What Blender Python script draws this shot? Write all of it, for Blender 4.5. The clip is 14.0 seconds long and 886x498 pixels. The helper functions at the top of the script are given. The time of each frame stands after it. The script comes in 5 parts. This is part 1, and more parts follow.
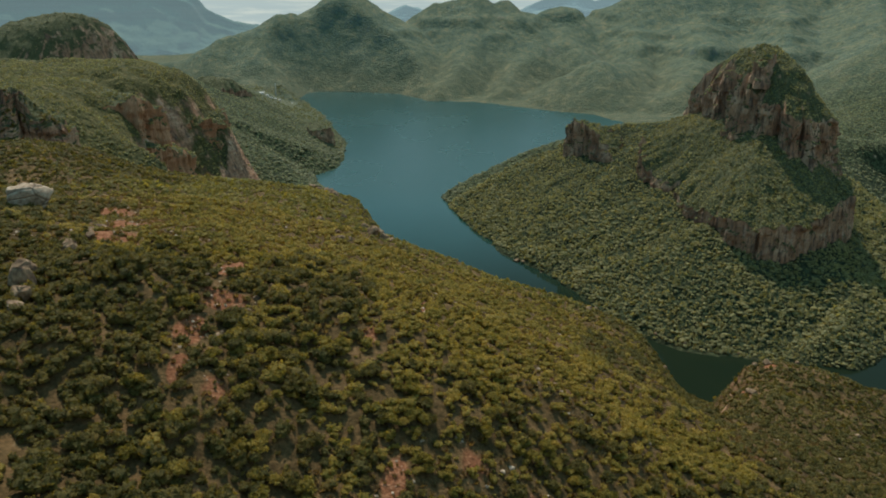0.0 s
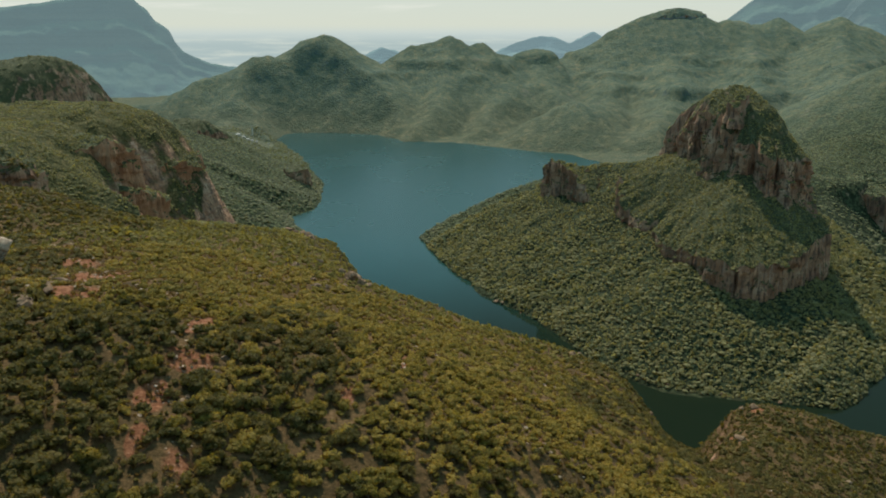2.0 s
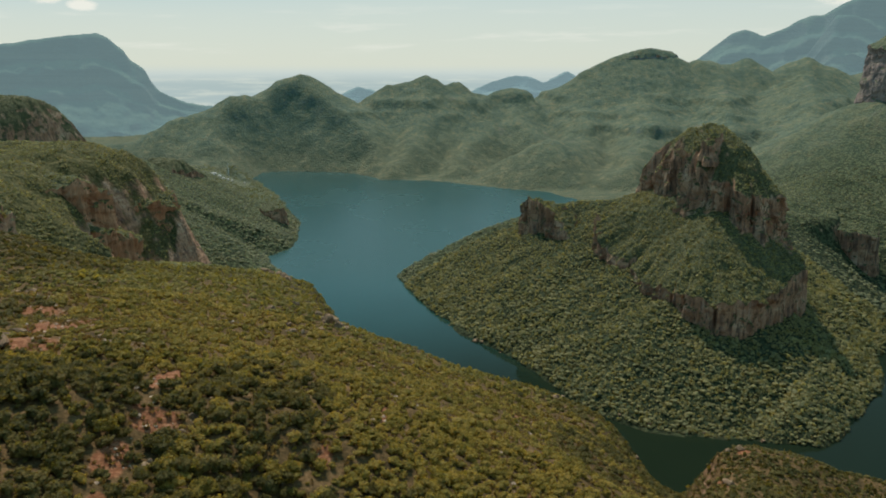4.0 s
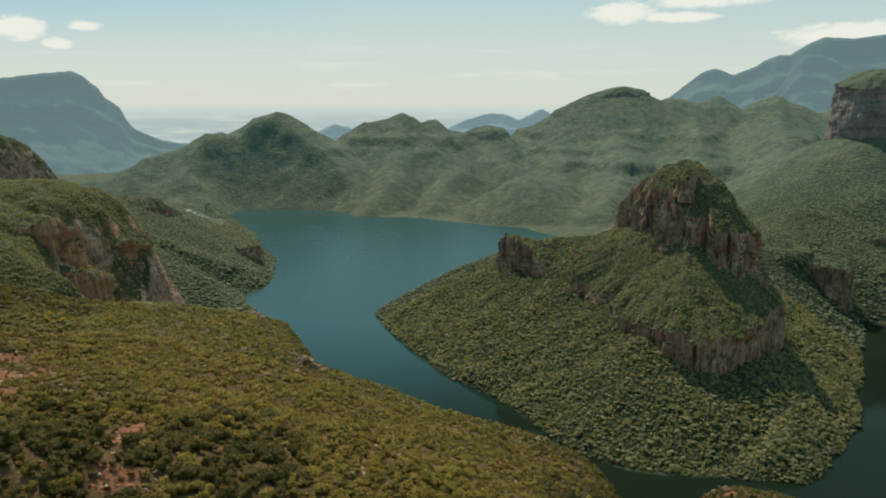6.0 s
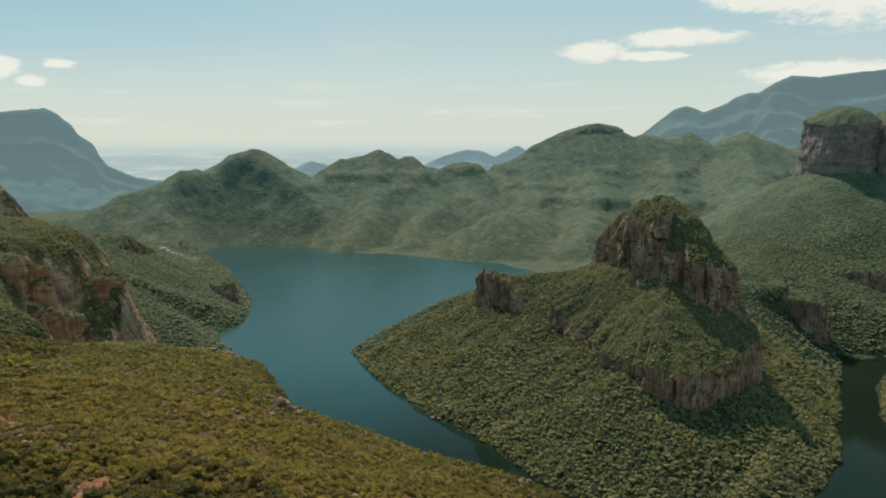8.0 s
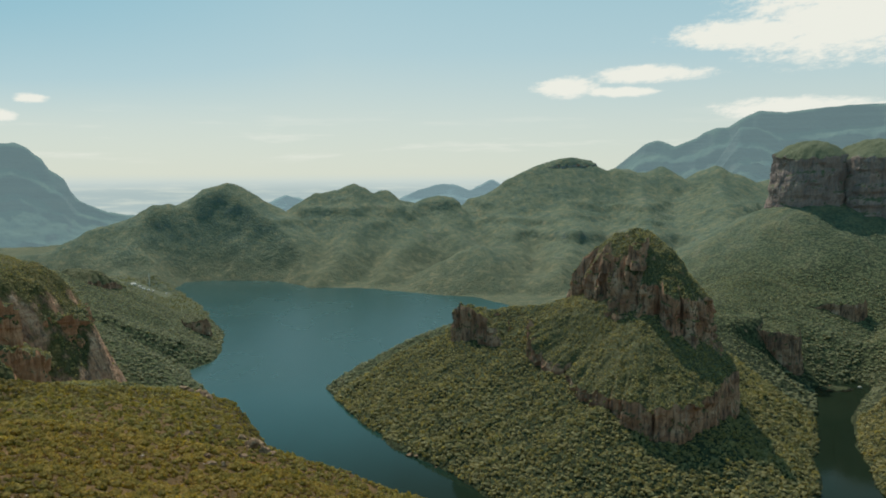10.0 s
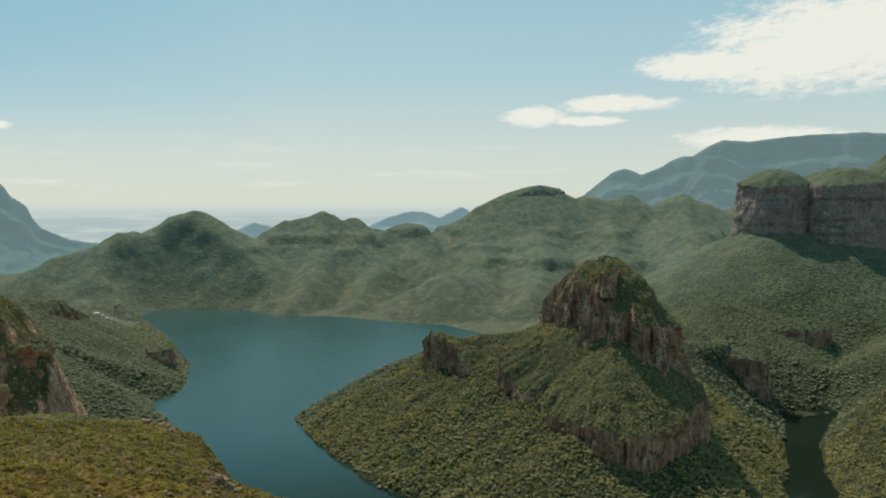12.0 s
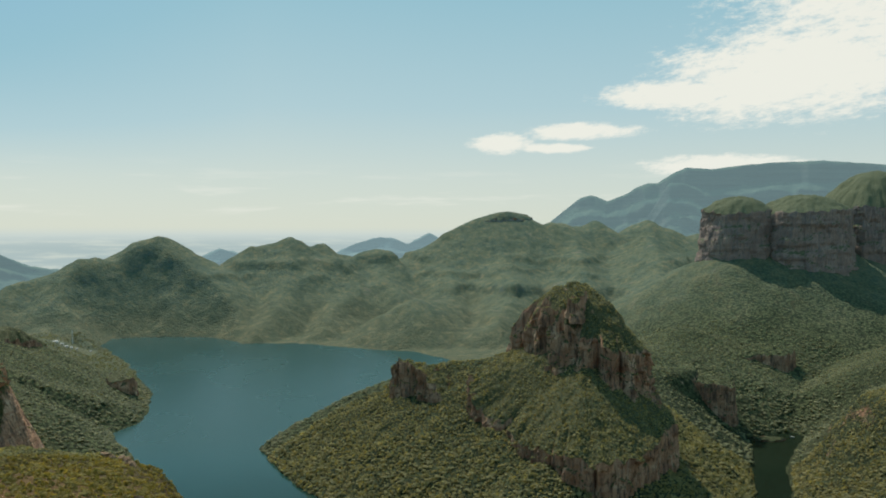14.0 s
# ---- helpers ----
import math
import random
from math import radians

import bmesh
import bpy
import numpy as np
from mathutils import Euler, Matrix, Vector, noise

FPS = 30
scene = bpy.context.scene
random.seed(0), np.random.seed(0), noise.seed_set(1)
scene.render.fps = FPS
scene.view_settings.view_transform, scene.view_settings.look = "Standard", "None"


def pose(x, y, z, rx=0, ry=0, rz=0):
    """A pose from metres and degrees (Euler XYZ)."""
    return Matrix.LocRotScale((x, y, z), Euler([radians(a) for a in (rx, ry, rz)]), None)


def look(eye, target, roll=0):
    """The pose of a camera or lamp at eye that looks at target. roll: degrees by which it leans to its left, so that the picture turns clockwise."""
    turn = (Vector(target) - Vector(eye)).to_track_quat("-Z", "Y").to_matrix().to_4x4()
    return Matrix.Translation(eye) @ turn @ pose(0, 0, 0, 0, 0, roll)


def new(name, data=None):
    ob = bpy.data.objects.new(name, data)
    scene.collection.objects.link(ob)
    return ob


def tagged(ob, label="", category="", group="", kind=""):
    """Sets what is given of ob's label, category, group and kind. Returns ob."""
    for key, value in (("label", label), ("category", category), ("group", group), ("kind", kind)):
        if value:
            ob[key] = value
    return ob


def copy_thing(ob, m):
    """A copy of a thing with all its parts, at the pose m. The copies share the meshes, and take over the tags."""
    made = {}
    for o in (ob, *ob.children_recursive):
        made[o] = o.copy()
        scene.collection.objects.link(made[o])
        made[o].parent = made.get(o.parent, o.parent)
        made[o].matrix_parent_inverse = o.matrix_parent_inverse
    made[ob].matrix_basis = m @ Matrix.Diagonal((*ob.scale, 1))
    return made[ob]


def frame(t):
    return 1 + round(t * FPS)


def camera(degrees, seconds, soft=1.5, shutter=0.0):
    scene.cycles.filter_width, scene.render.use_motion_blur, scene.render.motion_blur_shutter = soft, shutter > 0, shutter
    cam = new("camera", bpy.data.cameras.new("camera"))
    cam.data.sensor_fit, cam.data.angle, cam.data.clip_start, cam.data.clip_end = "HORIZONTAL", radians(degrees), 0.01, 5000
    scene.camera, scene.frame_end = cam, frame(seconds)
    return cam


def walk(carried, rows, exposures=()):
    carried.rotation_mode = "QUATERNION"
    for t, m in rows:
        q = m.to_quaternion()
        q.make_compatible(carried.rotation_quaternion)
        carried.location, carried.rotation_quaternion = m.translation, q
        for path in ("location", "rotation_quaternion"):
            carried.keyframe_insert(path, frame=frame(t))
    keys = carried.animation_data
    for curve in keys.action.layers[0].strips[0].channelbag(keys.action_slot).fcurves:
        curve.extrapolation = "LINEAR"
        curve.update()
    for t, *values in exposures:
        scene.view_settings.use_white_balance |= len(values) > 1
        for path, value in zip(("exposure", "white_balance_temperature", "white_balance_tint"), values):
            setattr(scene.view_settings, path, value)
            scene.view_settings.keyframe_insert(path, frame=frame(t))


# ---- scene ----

# ---------------------------------------------------------------- camera
cam = camera(59.92, 14.0, soft=1.85)
ROWS = [
    (0.0, 0.00, 0.00, 355.17, 71.07, -0.05, 0.02), (0.5, -0.16, 2.69, 355.23, 71.78, -0.04, -0.36),
    (1.0, -0.32, 5.30, 355.28, 72.54, -0.03, -0.81), (1.5, -0.49, 7.77, 355.30, 73.22, -0.01, -1.24),
    (2.0, -0.68, 10.08, 355.30, 73.98, -0.02, -1.71), (2.5, -0.88, 12.27, 355.27, 74.63, -0.03, -2.13),
    (3.0, -1.07, 14.40, 355.23, 75.36, -0.03, -2.58), (5.5, -1.80, 24.78, 354.69, 78.76, -0.04, -4.75),
    (6.0, -1.97, 26.45, 354.60, 79.46, -0.04, -5.20), (6.5, -2.14, 28.08, 354.51, 80.13, -0.04, -5.62),
    (7.0, -2.30, 29.69, 354.42, 80.82, -0.04, -6.07), (7.5, -2.45, 31.30, 354.34, 81.45, -0.03, -6.48),
    (8.0, -2.60, 32.90, 354.27, 82.13, 0.03, -6.97), (10.5, -2.96, 40.30, 354.07, 85.17, 0.08, -9.36),
    (11.0, -2.95, 41.70, 354.08, 85.67, 0.04, -9.93), (11.5, -2.94, 43.09, 354.10, 86.15, 0.05, -10.50),
    (12.0, -2.91, 44.48, 354.12, 86.67, 0.06, -11.10), (12.5, -2.89, 45.86, 354.14, 87.15, 0.05, -11.67),
    (13.0, -2.85, 47.24, 354.17, 87.62, 0.03, -12.29), (13.5, -2.82, 48.62, 354.20, 88.09, 0.04, -12.86),
    (14.0, -2.79, 50.00, 354.23, 88.60, 0.00, -13.49),
]
EXPOSURES = [(0.0, 0.0), (14.0, 0.0)]
walk(cam, [(t, pose(x, y, z, rx, ry, rz)) for t, x, y, z, rx, ry, rz in ROWS], EXPOSURES)

# ---------------------------------------------------------------- sun and sky
SUN_AZ, SUN_EL = -14.0, 53.0
sun_dir = Vector((math.sin(radians(SUN_AZ)) * math.cos(radians(SUN_EL)), math.cos(radians(SUN_AZ)) * math.cos(radians(SUN_EL)), math.sin(radians(SUN_EL))))
sun = new("sun", bpy.data.lights.new("sun", "SUN"))
sun.data.energy, sun.data.angle, sun.data.color = 4.0, radians(0.53), (1.0, 0.94, 0.845)
sun.matrix_world = look(sun_dir * 900, (0, 0, 0))


class Nodes:
    """A node tree written from code: n(type, inputs...) adds a node, l(a, b) a link."""

    def __init__(self, tree):
        self.tree = tree
        tree.nodes.clear()

    def n(self, kind, sets=(), **inputs):
        node = self.tree.nodes.new(kind)
        for key, value in dict(sets).items():
            setattr(node, key, value)
        for key, value in inputs.items():
            self.put(node.inputs[int(key[1:]) if key[0] == "i" and key[1:].isdigit() else key.replace("_", " ")], value)
        return node

    def put(self, socket, value):
        if isinstance(value, bpy.types.NodeSocket):
            self.tree.links.new(value, socket)
        else:
            socket.default_value = value

    def math(self, op, a, b=0.0, clamp=False):
        node = self.n("ShaderNodeMath", dict(operation=op, use_clamp=clamp), i0=a, i1=b)
        return node.outputs[0]

    def ramp(self, value, stops, mode="LINEAR"):
        node = self.n("ShaderNodeValToRGB", Fac=value)
        node.color_ramp.interpolation = mode
        e = node.color_ramp.elements
        for i, (p, c) in enumerate(stops):
            el = e[i] if i < 2 else e.new(p)
            el.position, el.color = p, (*c, 1) if len(c) == 3 else c
        return node.outputs[0]

    def mix(self, fac, a, b, blend="MIX"):
        node = self.n("ShaderNodeMix", dict(data_type="RGBA", blend_type=blend))
        self.put(node.inputs[0], fac), self.put(node.inputs[6], a), self.put(node.inputs[7], b)
        return node.outputs[2]

    def noise(self, vector, scale, detail=3.0, rough=0.55):
        return self.n("ShaderNodeTexNoise", Vector=vector, Scale=scale, Detail=detail, Roughness=rough).outputs[0]

    def step(self, value, lo, hi):
        node = self.n("ShaderNodeMapRange", dict(interpolation_type="SMOOTHSTEP"), i0=value, i1=lo, i2=hi)
        return node.outputs[0]


def rgb(r, g, b):
    return (r, g, b, 1.0)


world = bpy.data.worlds.new("sky")
scene.world = world
world.use_nodes = True
w = Nodes(world.node_tree)
sky = w.n("ShaderNodeTexSky", dict(sky_type="NISHITA", sun_disc=False, sun_elevation=radians(SUN_EL), sun_rotation=radians(SUN_AZ),
                                   altitude=900.0, air_density=1.0, dust_density=2.5, ozone_density=1.5))
coord = w.n("ShaderNodeTexCoord").outputs["Generated"]
xyz = w.n("ShaderNodeSeparateXYZ", Vector=coord).outputs
elev = w.math("ARCTAN2", xyz[2], w.math("SQRT", w.math("ADD", w.math("MULTIPLY", xyz[0], xyz[0]), w.math("MULTIPLY", xyz[1], xyz[1]))))
azim = w.math("ARCTAN2", xyz[0], xyz[1])
elev_deg = w.math("MULTIPLY", elev, 57.2958)
azim_deg = w.math("MULTIPLY", azim, 57.2958)
# pale haze towards the horizon, the lowveld plain below it
clear = w.math("MULTIPLY", w.math("MULTIPLY", w.math("MINIMUM", azim_deg, 0.0), -0.34), w.step(elev_deg, 2.0, 12.0))
haze = w.ramp(w.math("DIVIDE", w.math("ADD", elev_deg, clear), 30.0, True), [(0.0, (6.8, 7.3, 6.3)), (0.13, (6.0, 6.9, 6.4)), (0.30, (4.3, 6.1, 6.5)), (0.57, (2.95, 5.3, 6.15)), (0.9, (2.0, 4.55, 6.2))])
veil = w.mix(0.92, sky.outputs[0], haze)
sv = w.n("ShaderNodeCombineXYZ", X=w.math("MULTIPLY", azim_deg, 0.085), Y=w.math("ADD", w.math("MULTIPLY", elev_deg, 0.22), w.math("MULTIPLY", azim_deg, -0.02)), Z=1.7).outputs[0]
puff = w.noise(sv, 2.0, 10.0, 0.66)
fine = w.noise(sv, 11.0, 8.0, 0.72)
body = w.math("ADD", w.math("MULTIPLY", puff, 0.48), w.math("MULTIPLY", fine, 0.52))


def blob(az, el, raz, rel):
    """A soft oval round a direction of the sky: 1 in its middle, 0 outside."""
    a = w.math("DIVIDE", w.math("SUBTRACT", azim_deg, az), raz)
    b = w.math("DIVIDE", w.math("SUBTRACT", elev_deg, el), rel)
    d = w.math("SQRT", w.math("ADD", w.math("MULTIPLY", a, a), w.math("MULTIPLY", b, b)))
    return w.step(d, 1.0, 0.0)


mask = blob(17.5, 6.4, 4.8, 1.7)
for az, el, raz, rel in ((49, 15.0, 34, 15), (38, 10.5, 20, 7.5), (30, 9.6, 13, 2.4), (24, 7.2, 9, 1.5), (22, 6.0, 6, 0.8), (33.5, 4.6, 12, 1.7), (-22.9, 4.8, 3.6, 1.7), (-20.7, 4.0, 2.2, 0.9), (-19, 5.1, 2.4, 0.8), (70, 24, 34, 15), (-75, 24, 20, 7), (150, 30, 34, 10)):
    mask = w.math("MAXIMUM", mask, blob(az, el, raz, rel))
cloud = w.step(w.math("ADD", w.math("MULTIPLY", mask, 0.62), body), 0.80, 1.02)
low = w.math("MULTIPLY", w.step(w.noise(w.n("ShaderNodeCombineXYZ", X=w.math("MULTIPLY", azim_deg, 0.12), Y=w.math("MULTIPLY", elev_deg, 1.1), Z=3.0).outputs[0], 1.0, 5.0), 0.52, 0.72), w.math("MULTIPLY", w.step(elev_deg, 0.6, 1.6), w.step(elev_deg, 5.5, 2.5)))
cloud = w.math("MAXIMUM", cloud, w.math("MULTIPLY", low, 0.45))
clouded = w.mix(cloud, veil, rgb(8.4, 8.5, 7.7))
stripes = w.noise(w.n("ShaderNodeCombineXYZ", X=w.math("MULTIPLY", azim_deg, 0.25), Y=w.math("MULTIPLY", elev_deg, 3.2), Z=0.0).outputs[0], 1.0, 6.0, 0.6)
plain = w.mix(w.step(stripes, 0.45, 0.7), rgb(4.2, 5.2, 5.2), rgb(5.7, 6.4, 5.9))
lowland = w.mix(w.step(elev_deg, -1.3, 0.0), plain, rgb(5.9, 6.7, 6.4))
out_sky = w.mix(w.step(elev_deg, -0.5, 0.35), lowland, clouded)
bg = w.n("ShaderNodeBackground", Color=out_sky, Strength=0.1)
w.n("ShaderNodeOutputWorld", Surface=bg.outputs[0])

# ---------------------------------------------------------------- noise on arrays


def hash01(ix, iy, iz, seed):
    h = (ix.astype(np.int64) * 374761393 + iy.astype(np.int64) * 668265263 + iz.astype(np.int64) * 2147483647 + seed * 974634777) & 0xFFFFFFFF
    h = ((h ^ (h >> 13)) * 1274126177) & 0xFFFFFFFF
    h = (h ^ (h >> 16)) & 0xFFFFFFFF
    return h / 4294967295.0


def vnoise(x, y, z=None, seed=0):
    """Smooth value noise, -1 to 1."""
    z = np.zeros_like(x) if z is None else z
    fx, fy, fz = np.floor(x), np.floor(y), np.floor(z)
    ux, uy, uz = x - fx, y - fy, z - fz
    ux, uy, uz = ux * ux * (3 - 2 * ux), uy * uy * (3 - 2 * uy), uz * uz * (3 - 2 * uz)
    total = 0
    flat = not np.any(uz)
    for dz in ((0,) if flat else (0, 1)):
        wz = (uz if dz else 1 - uz)
        for dy in (0, 1):
            wy = (uy if dy else 1 - uy)
            for dx in (0, 1):
                total = total + hash01(fx + dx, fy + dy, fz + dz, seed) * (ux if dx else 1 - ux) * wy * wz
    return total * 2 - 1


def fbm(x, y, z=None, octaves=4, seed=0, gain=0.5):
    total, amp, k = 0, 1.0, 1.0
    for i in range(octaves):
        total = total + amp * vnoise(x * k + 13.7 * i, y * k - 7.1 * i, None if z is None else z * k, seed + i)
        amp, k = amp * gain, k * 2.03
    return total


def ridged(x, y, octaves=4, seed=0):
    total, amp, k = 0, 1.0, 1.0
    for i in range(octaves):
        total = total + amp * (1 - 2 * np.abs(vnoise(x * k + 5.3 * i, y * k + 2.9 * i, None, seed + i)))
        amp, k = amp * 0.5, k * 2.1
    return total


def smoothstep(v, lo, hi):
    u = np.clip((v - lo) / (hi - lo), 0, 1)
    return u * u * (3 - 2 * u)


def softmin(a, b, k):
    h = np.clip(0.5 + 0.5 * (b - a) / k, 0, 1)
    return b * (1 - h) + a * h - k * h * (1 - h)


def softmax(a, b, k):
    return -softmin(-a, -b, k)


# ---------------------------------------------------------------- the lie of the land (water level is z = 0)
WEST_SHORE = [(-480, 2560), (-423, 2455), (-331, 2180), (-238, 1833), (-210, 1650), (-226, 1531), (-255, 1480), (-190, 1300), (-110, 1100), (-50, 980),
              (30, 880), (90, 790), (130, 700), (170, 640), (240, 600), (330, 590), (430, 590), (520, 660), (600, 770), (686, 926), (764, 1031), (903, 1174)]
EAST_SHORE = [(904, 1211), (809, 1200), (766, 1121), (643, 944), (538, 790), (473, 726), (443, 690), (409, 667), (360, 678), (296, 700), (248, 717),
              (202, 757), (163, 865), (140, 925), (85, 1024), (44, 1127), (-8, 1318), (60, 1430), (200, 1510), (330, 1580), (420, 1720)]
NORTH_SHORE = [(480, 1900), (500, 2100), (429, 2244), (273, 2349), (106, 2489), (-40, 2516), (-158, 2694), (-378, 2761), (-469, 2725)]
LAKE = WEST_SHORE + EAST_SHORE + NORTH_SHORE


def outside(poly, x, y):
    """Signed distance to a closed outline: positive outside it."""
    best, inside = np.full(x.shape, 1e9), np.zeros(x.shape, bool)
    for (ax, ay), (bx, by) in zip(poly, poly[1:] + poly[:1]):
        ex, ey = bx - ax, by - ay
        u = np.clip(((x - ax) * ex + (y - ay) * ey) / (ex * ex + ey * ey), 0, 1)
        best = np.minimum(best, (x - ax - u * ex) ** 2 + (y - ay - u * ey) ** 2)
        if ey:
            inside ^= ((ay > y) != (by > y)) & (x < ex * (y - ay) / ey + ax)
    return np.where(inside, -1, 1) * np.sqrt(best)


def ridge(line, x, y, slope, crest=12.0, bow=0.0):
    """Height of a ridge along a line of (x, y, z), falling away on both sides."""
    best = np.full(x.shape, -1e9)
    for (ax, ay, az), (bx, by, bz) in zip(line, line[1:]):
        ex, ey = bx - ax, by - ay
        u = np.clip(((x - ax) * ex + (y - ay) * ey) / (ex * ex + ey * ey), 0, 1)
        d = np.hypot(x - ax - u * ex, y - ay - u * ey)
        d = np.sqrt(d * d + crest * crest) - crest
        if bow:
            d = np.minimum(d, slope / (2 * bow))
        best = np.maximum(best, az + u * (bz - az) - slope * d + bow * d * d)
    return best


WEST_CREST = [(-1300, 2500, 40), (-1000, 2750, 90), (-908, 2794, 112), (-845, 2822, 150), (-783, 2864, 184), (-720, 2909, 200), (-680, 2937, 214), (-646, 2961, 238), (-620, 2978, 254),
              (-578, 3012, 250), (-532, 3052, 242), (-478, 3080, 274), (-429, 3105, 316), (-404, 3117, 331), (-376, 3130, 336), (-350, 3141, 331), (-320, 3154, 309), (-258, 3179, 260),
              (-223, 3193, 234), (-141, 3228, 213), (-107, 3241, 225), (-73, 3253, 256), (-27, 3264, 285), (46, 3280, 296), (101, 3292, 320), (129, 3297, 330), (160, 3303, 322), (201, 3310, 300), (232, 3315, 305), (256, 3318, 297)]
EAST_CREST = [(288, 3323, 274), (341, 3330, 264), (399, 3345, 234), (456, 3362, 272), (487, 3370, 280), (542, 3384, 252), (573, 3392, 233), (621, 3402, 219), (666, 3411, 227), (706, 3418, 252), (760, 3428, 297),
              (842, 3442, 347), (931, 3477, 386), (991, 3501, 410), (1072, 3500, 420), (1178, 3489, 424), (1230, 3479, 420), (1261, 3473, 400), (1309, 3468, 406), (1341, 3466, 412), (1376, 3461, 406), (1395, 3459, 392), (1443, 3453, 374),
              (1496, 3446, 370), (1554, 3439, 400), (1635, 3429, 352), (1684, 3425, 363), (1765, 3417, 394), (1812, 3411, 405), (1887, 3398, 372), (2091, 3378, 335), (2700, 3200, 400)]
FAR_CREST = WEST_CREST + EAST_CREST
SPURS = [[(-610, 2890, 205), (-640, 2800, 130), (-600, 2700, 60)], [(-370, 3010, 240), (-340, 2920, 175), (-300, 2800, 60)],
         [(-60, 3130, 190), (-110, 2980, 130), (-90, 2720, 40)], [(130, 3180, 265), (130, 3050, 195), (60, 2760, 90), (-20, 2560, 25)],
         [(300, 3190, 190), (320, 3080, 145), (250, 2800, 80), (200, 2560, 40)], [(480, 3240, 215), (480, 3100, 175), (560, 2850, 90), (430, 2420, 30)],
         [(800, 3280, 260), (760, 3150, 195), (690, 2850, 105), (560, 2350, 40)], [(1005, 3350, 330), (1010, 3200, 255), (930, 2800, 145), (700, 2300, 60)],
         [(1380, 3300, 325), (1330, 3100, 260), (1180, 2700, 155), (900, 2300, 80)], [(1660, 3120, 330), (1560, 2850, 260), (1400, 2550, 175), (1100, 2250, 100)],
         [(640, 2640, 100), (499, 2520, 128), (440, 2475, 85), (375, 2430, 30)], [(499, 2520, 126), (560, 2420, 60)]]
BUTTE_CREST = [(-14, 1322, 0), (60, 1285, 52), (130, 1242, 92), (190, 1215, 128), (240, 1200, 150), (271, 1190, 150), (303, 1145, 160), (327, 1100, 178), (345, 1060, 186), (362, 1000, 148), (376, 930, 110), (386, 880, 78), (394, 850, 60)]
KNOLL_SPUR = [(150, 330, 164), (189, 398, 151), (245, 410, 135), (310, 428, 116), (400, 440, 84), (560, 420, 60)]
TABLE_LAND = [(-405, 770), (-376, 840), (-362, 890), (-366, 930), (-402, 985), (-366, 1050), (-348, 1110), (-362, 1170), (-425, 1222), (-520, 1252), (-700, 1230), (-840, 950), (-760, 640), (-560, 560), (-460, 640)]
NEAR_RIM = [(-165, 1000), (-110, 760), (-52, 500), (-4, 438), (45, 418), (88, 414), (124, 394), (134, 345), (118, 288), (152, 345), (182, 405), (230, 428), (310, 448), (400, 450), (600, 380), (600, -400), (-900, -400), (-900, 1000)]
EAST_SPUR = [(440, 1050, 112), (540, 1130, 104), (640, 1290, 112), (760, 1420, 116), (900, 1560, 138)]
PEAK_TALUS = [(1235, 1865, 326), (1390, 1800, 308), (1660, 1860, 318), (2300, 1900, 380)]
EAST_HILL = [(420, 330, 60), (560, 520, 120), (700, 740, 140), (830, 900, 135), (1000, 1050, 120), (1300, 1250, 160), (1800, 1300, 240)]
WEST_TABLE = [(-620, 1250, 190), (-600, 1500, 190), (-545, 1690, 165), (-470, 1790, 120), (-380, 1850, 60), (-290, 1850, 20)]
WEST_CAPE = [(-600, 1500, 180), (-640, 2000, 90), (-600, 2500, 40), (-700, 2700, 60)]


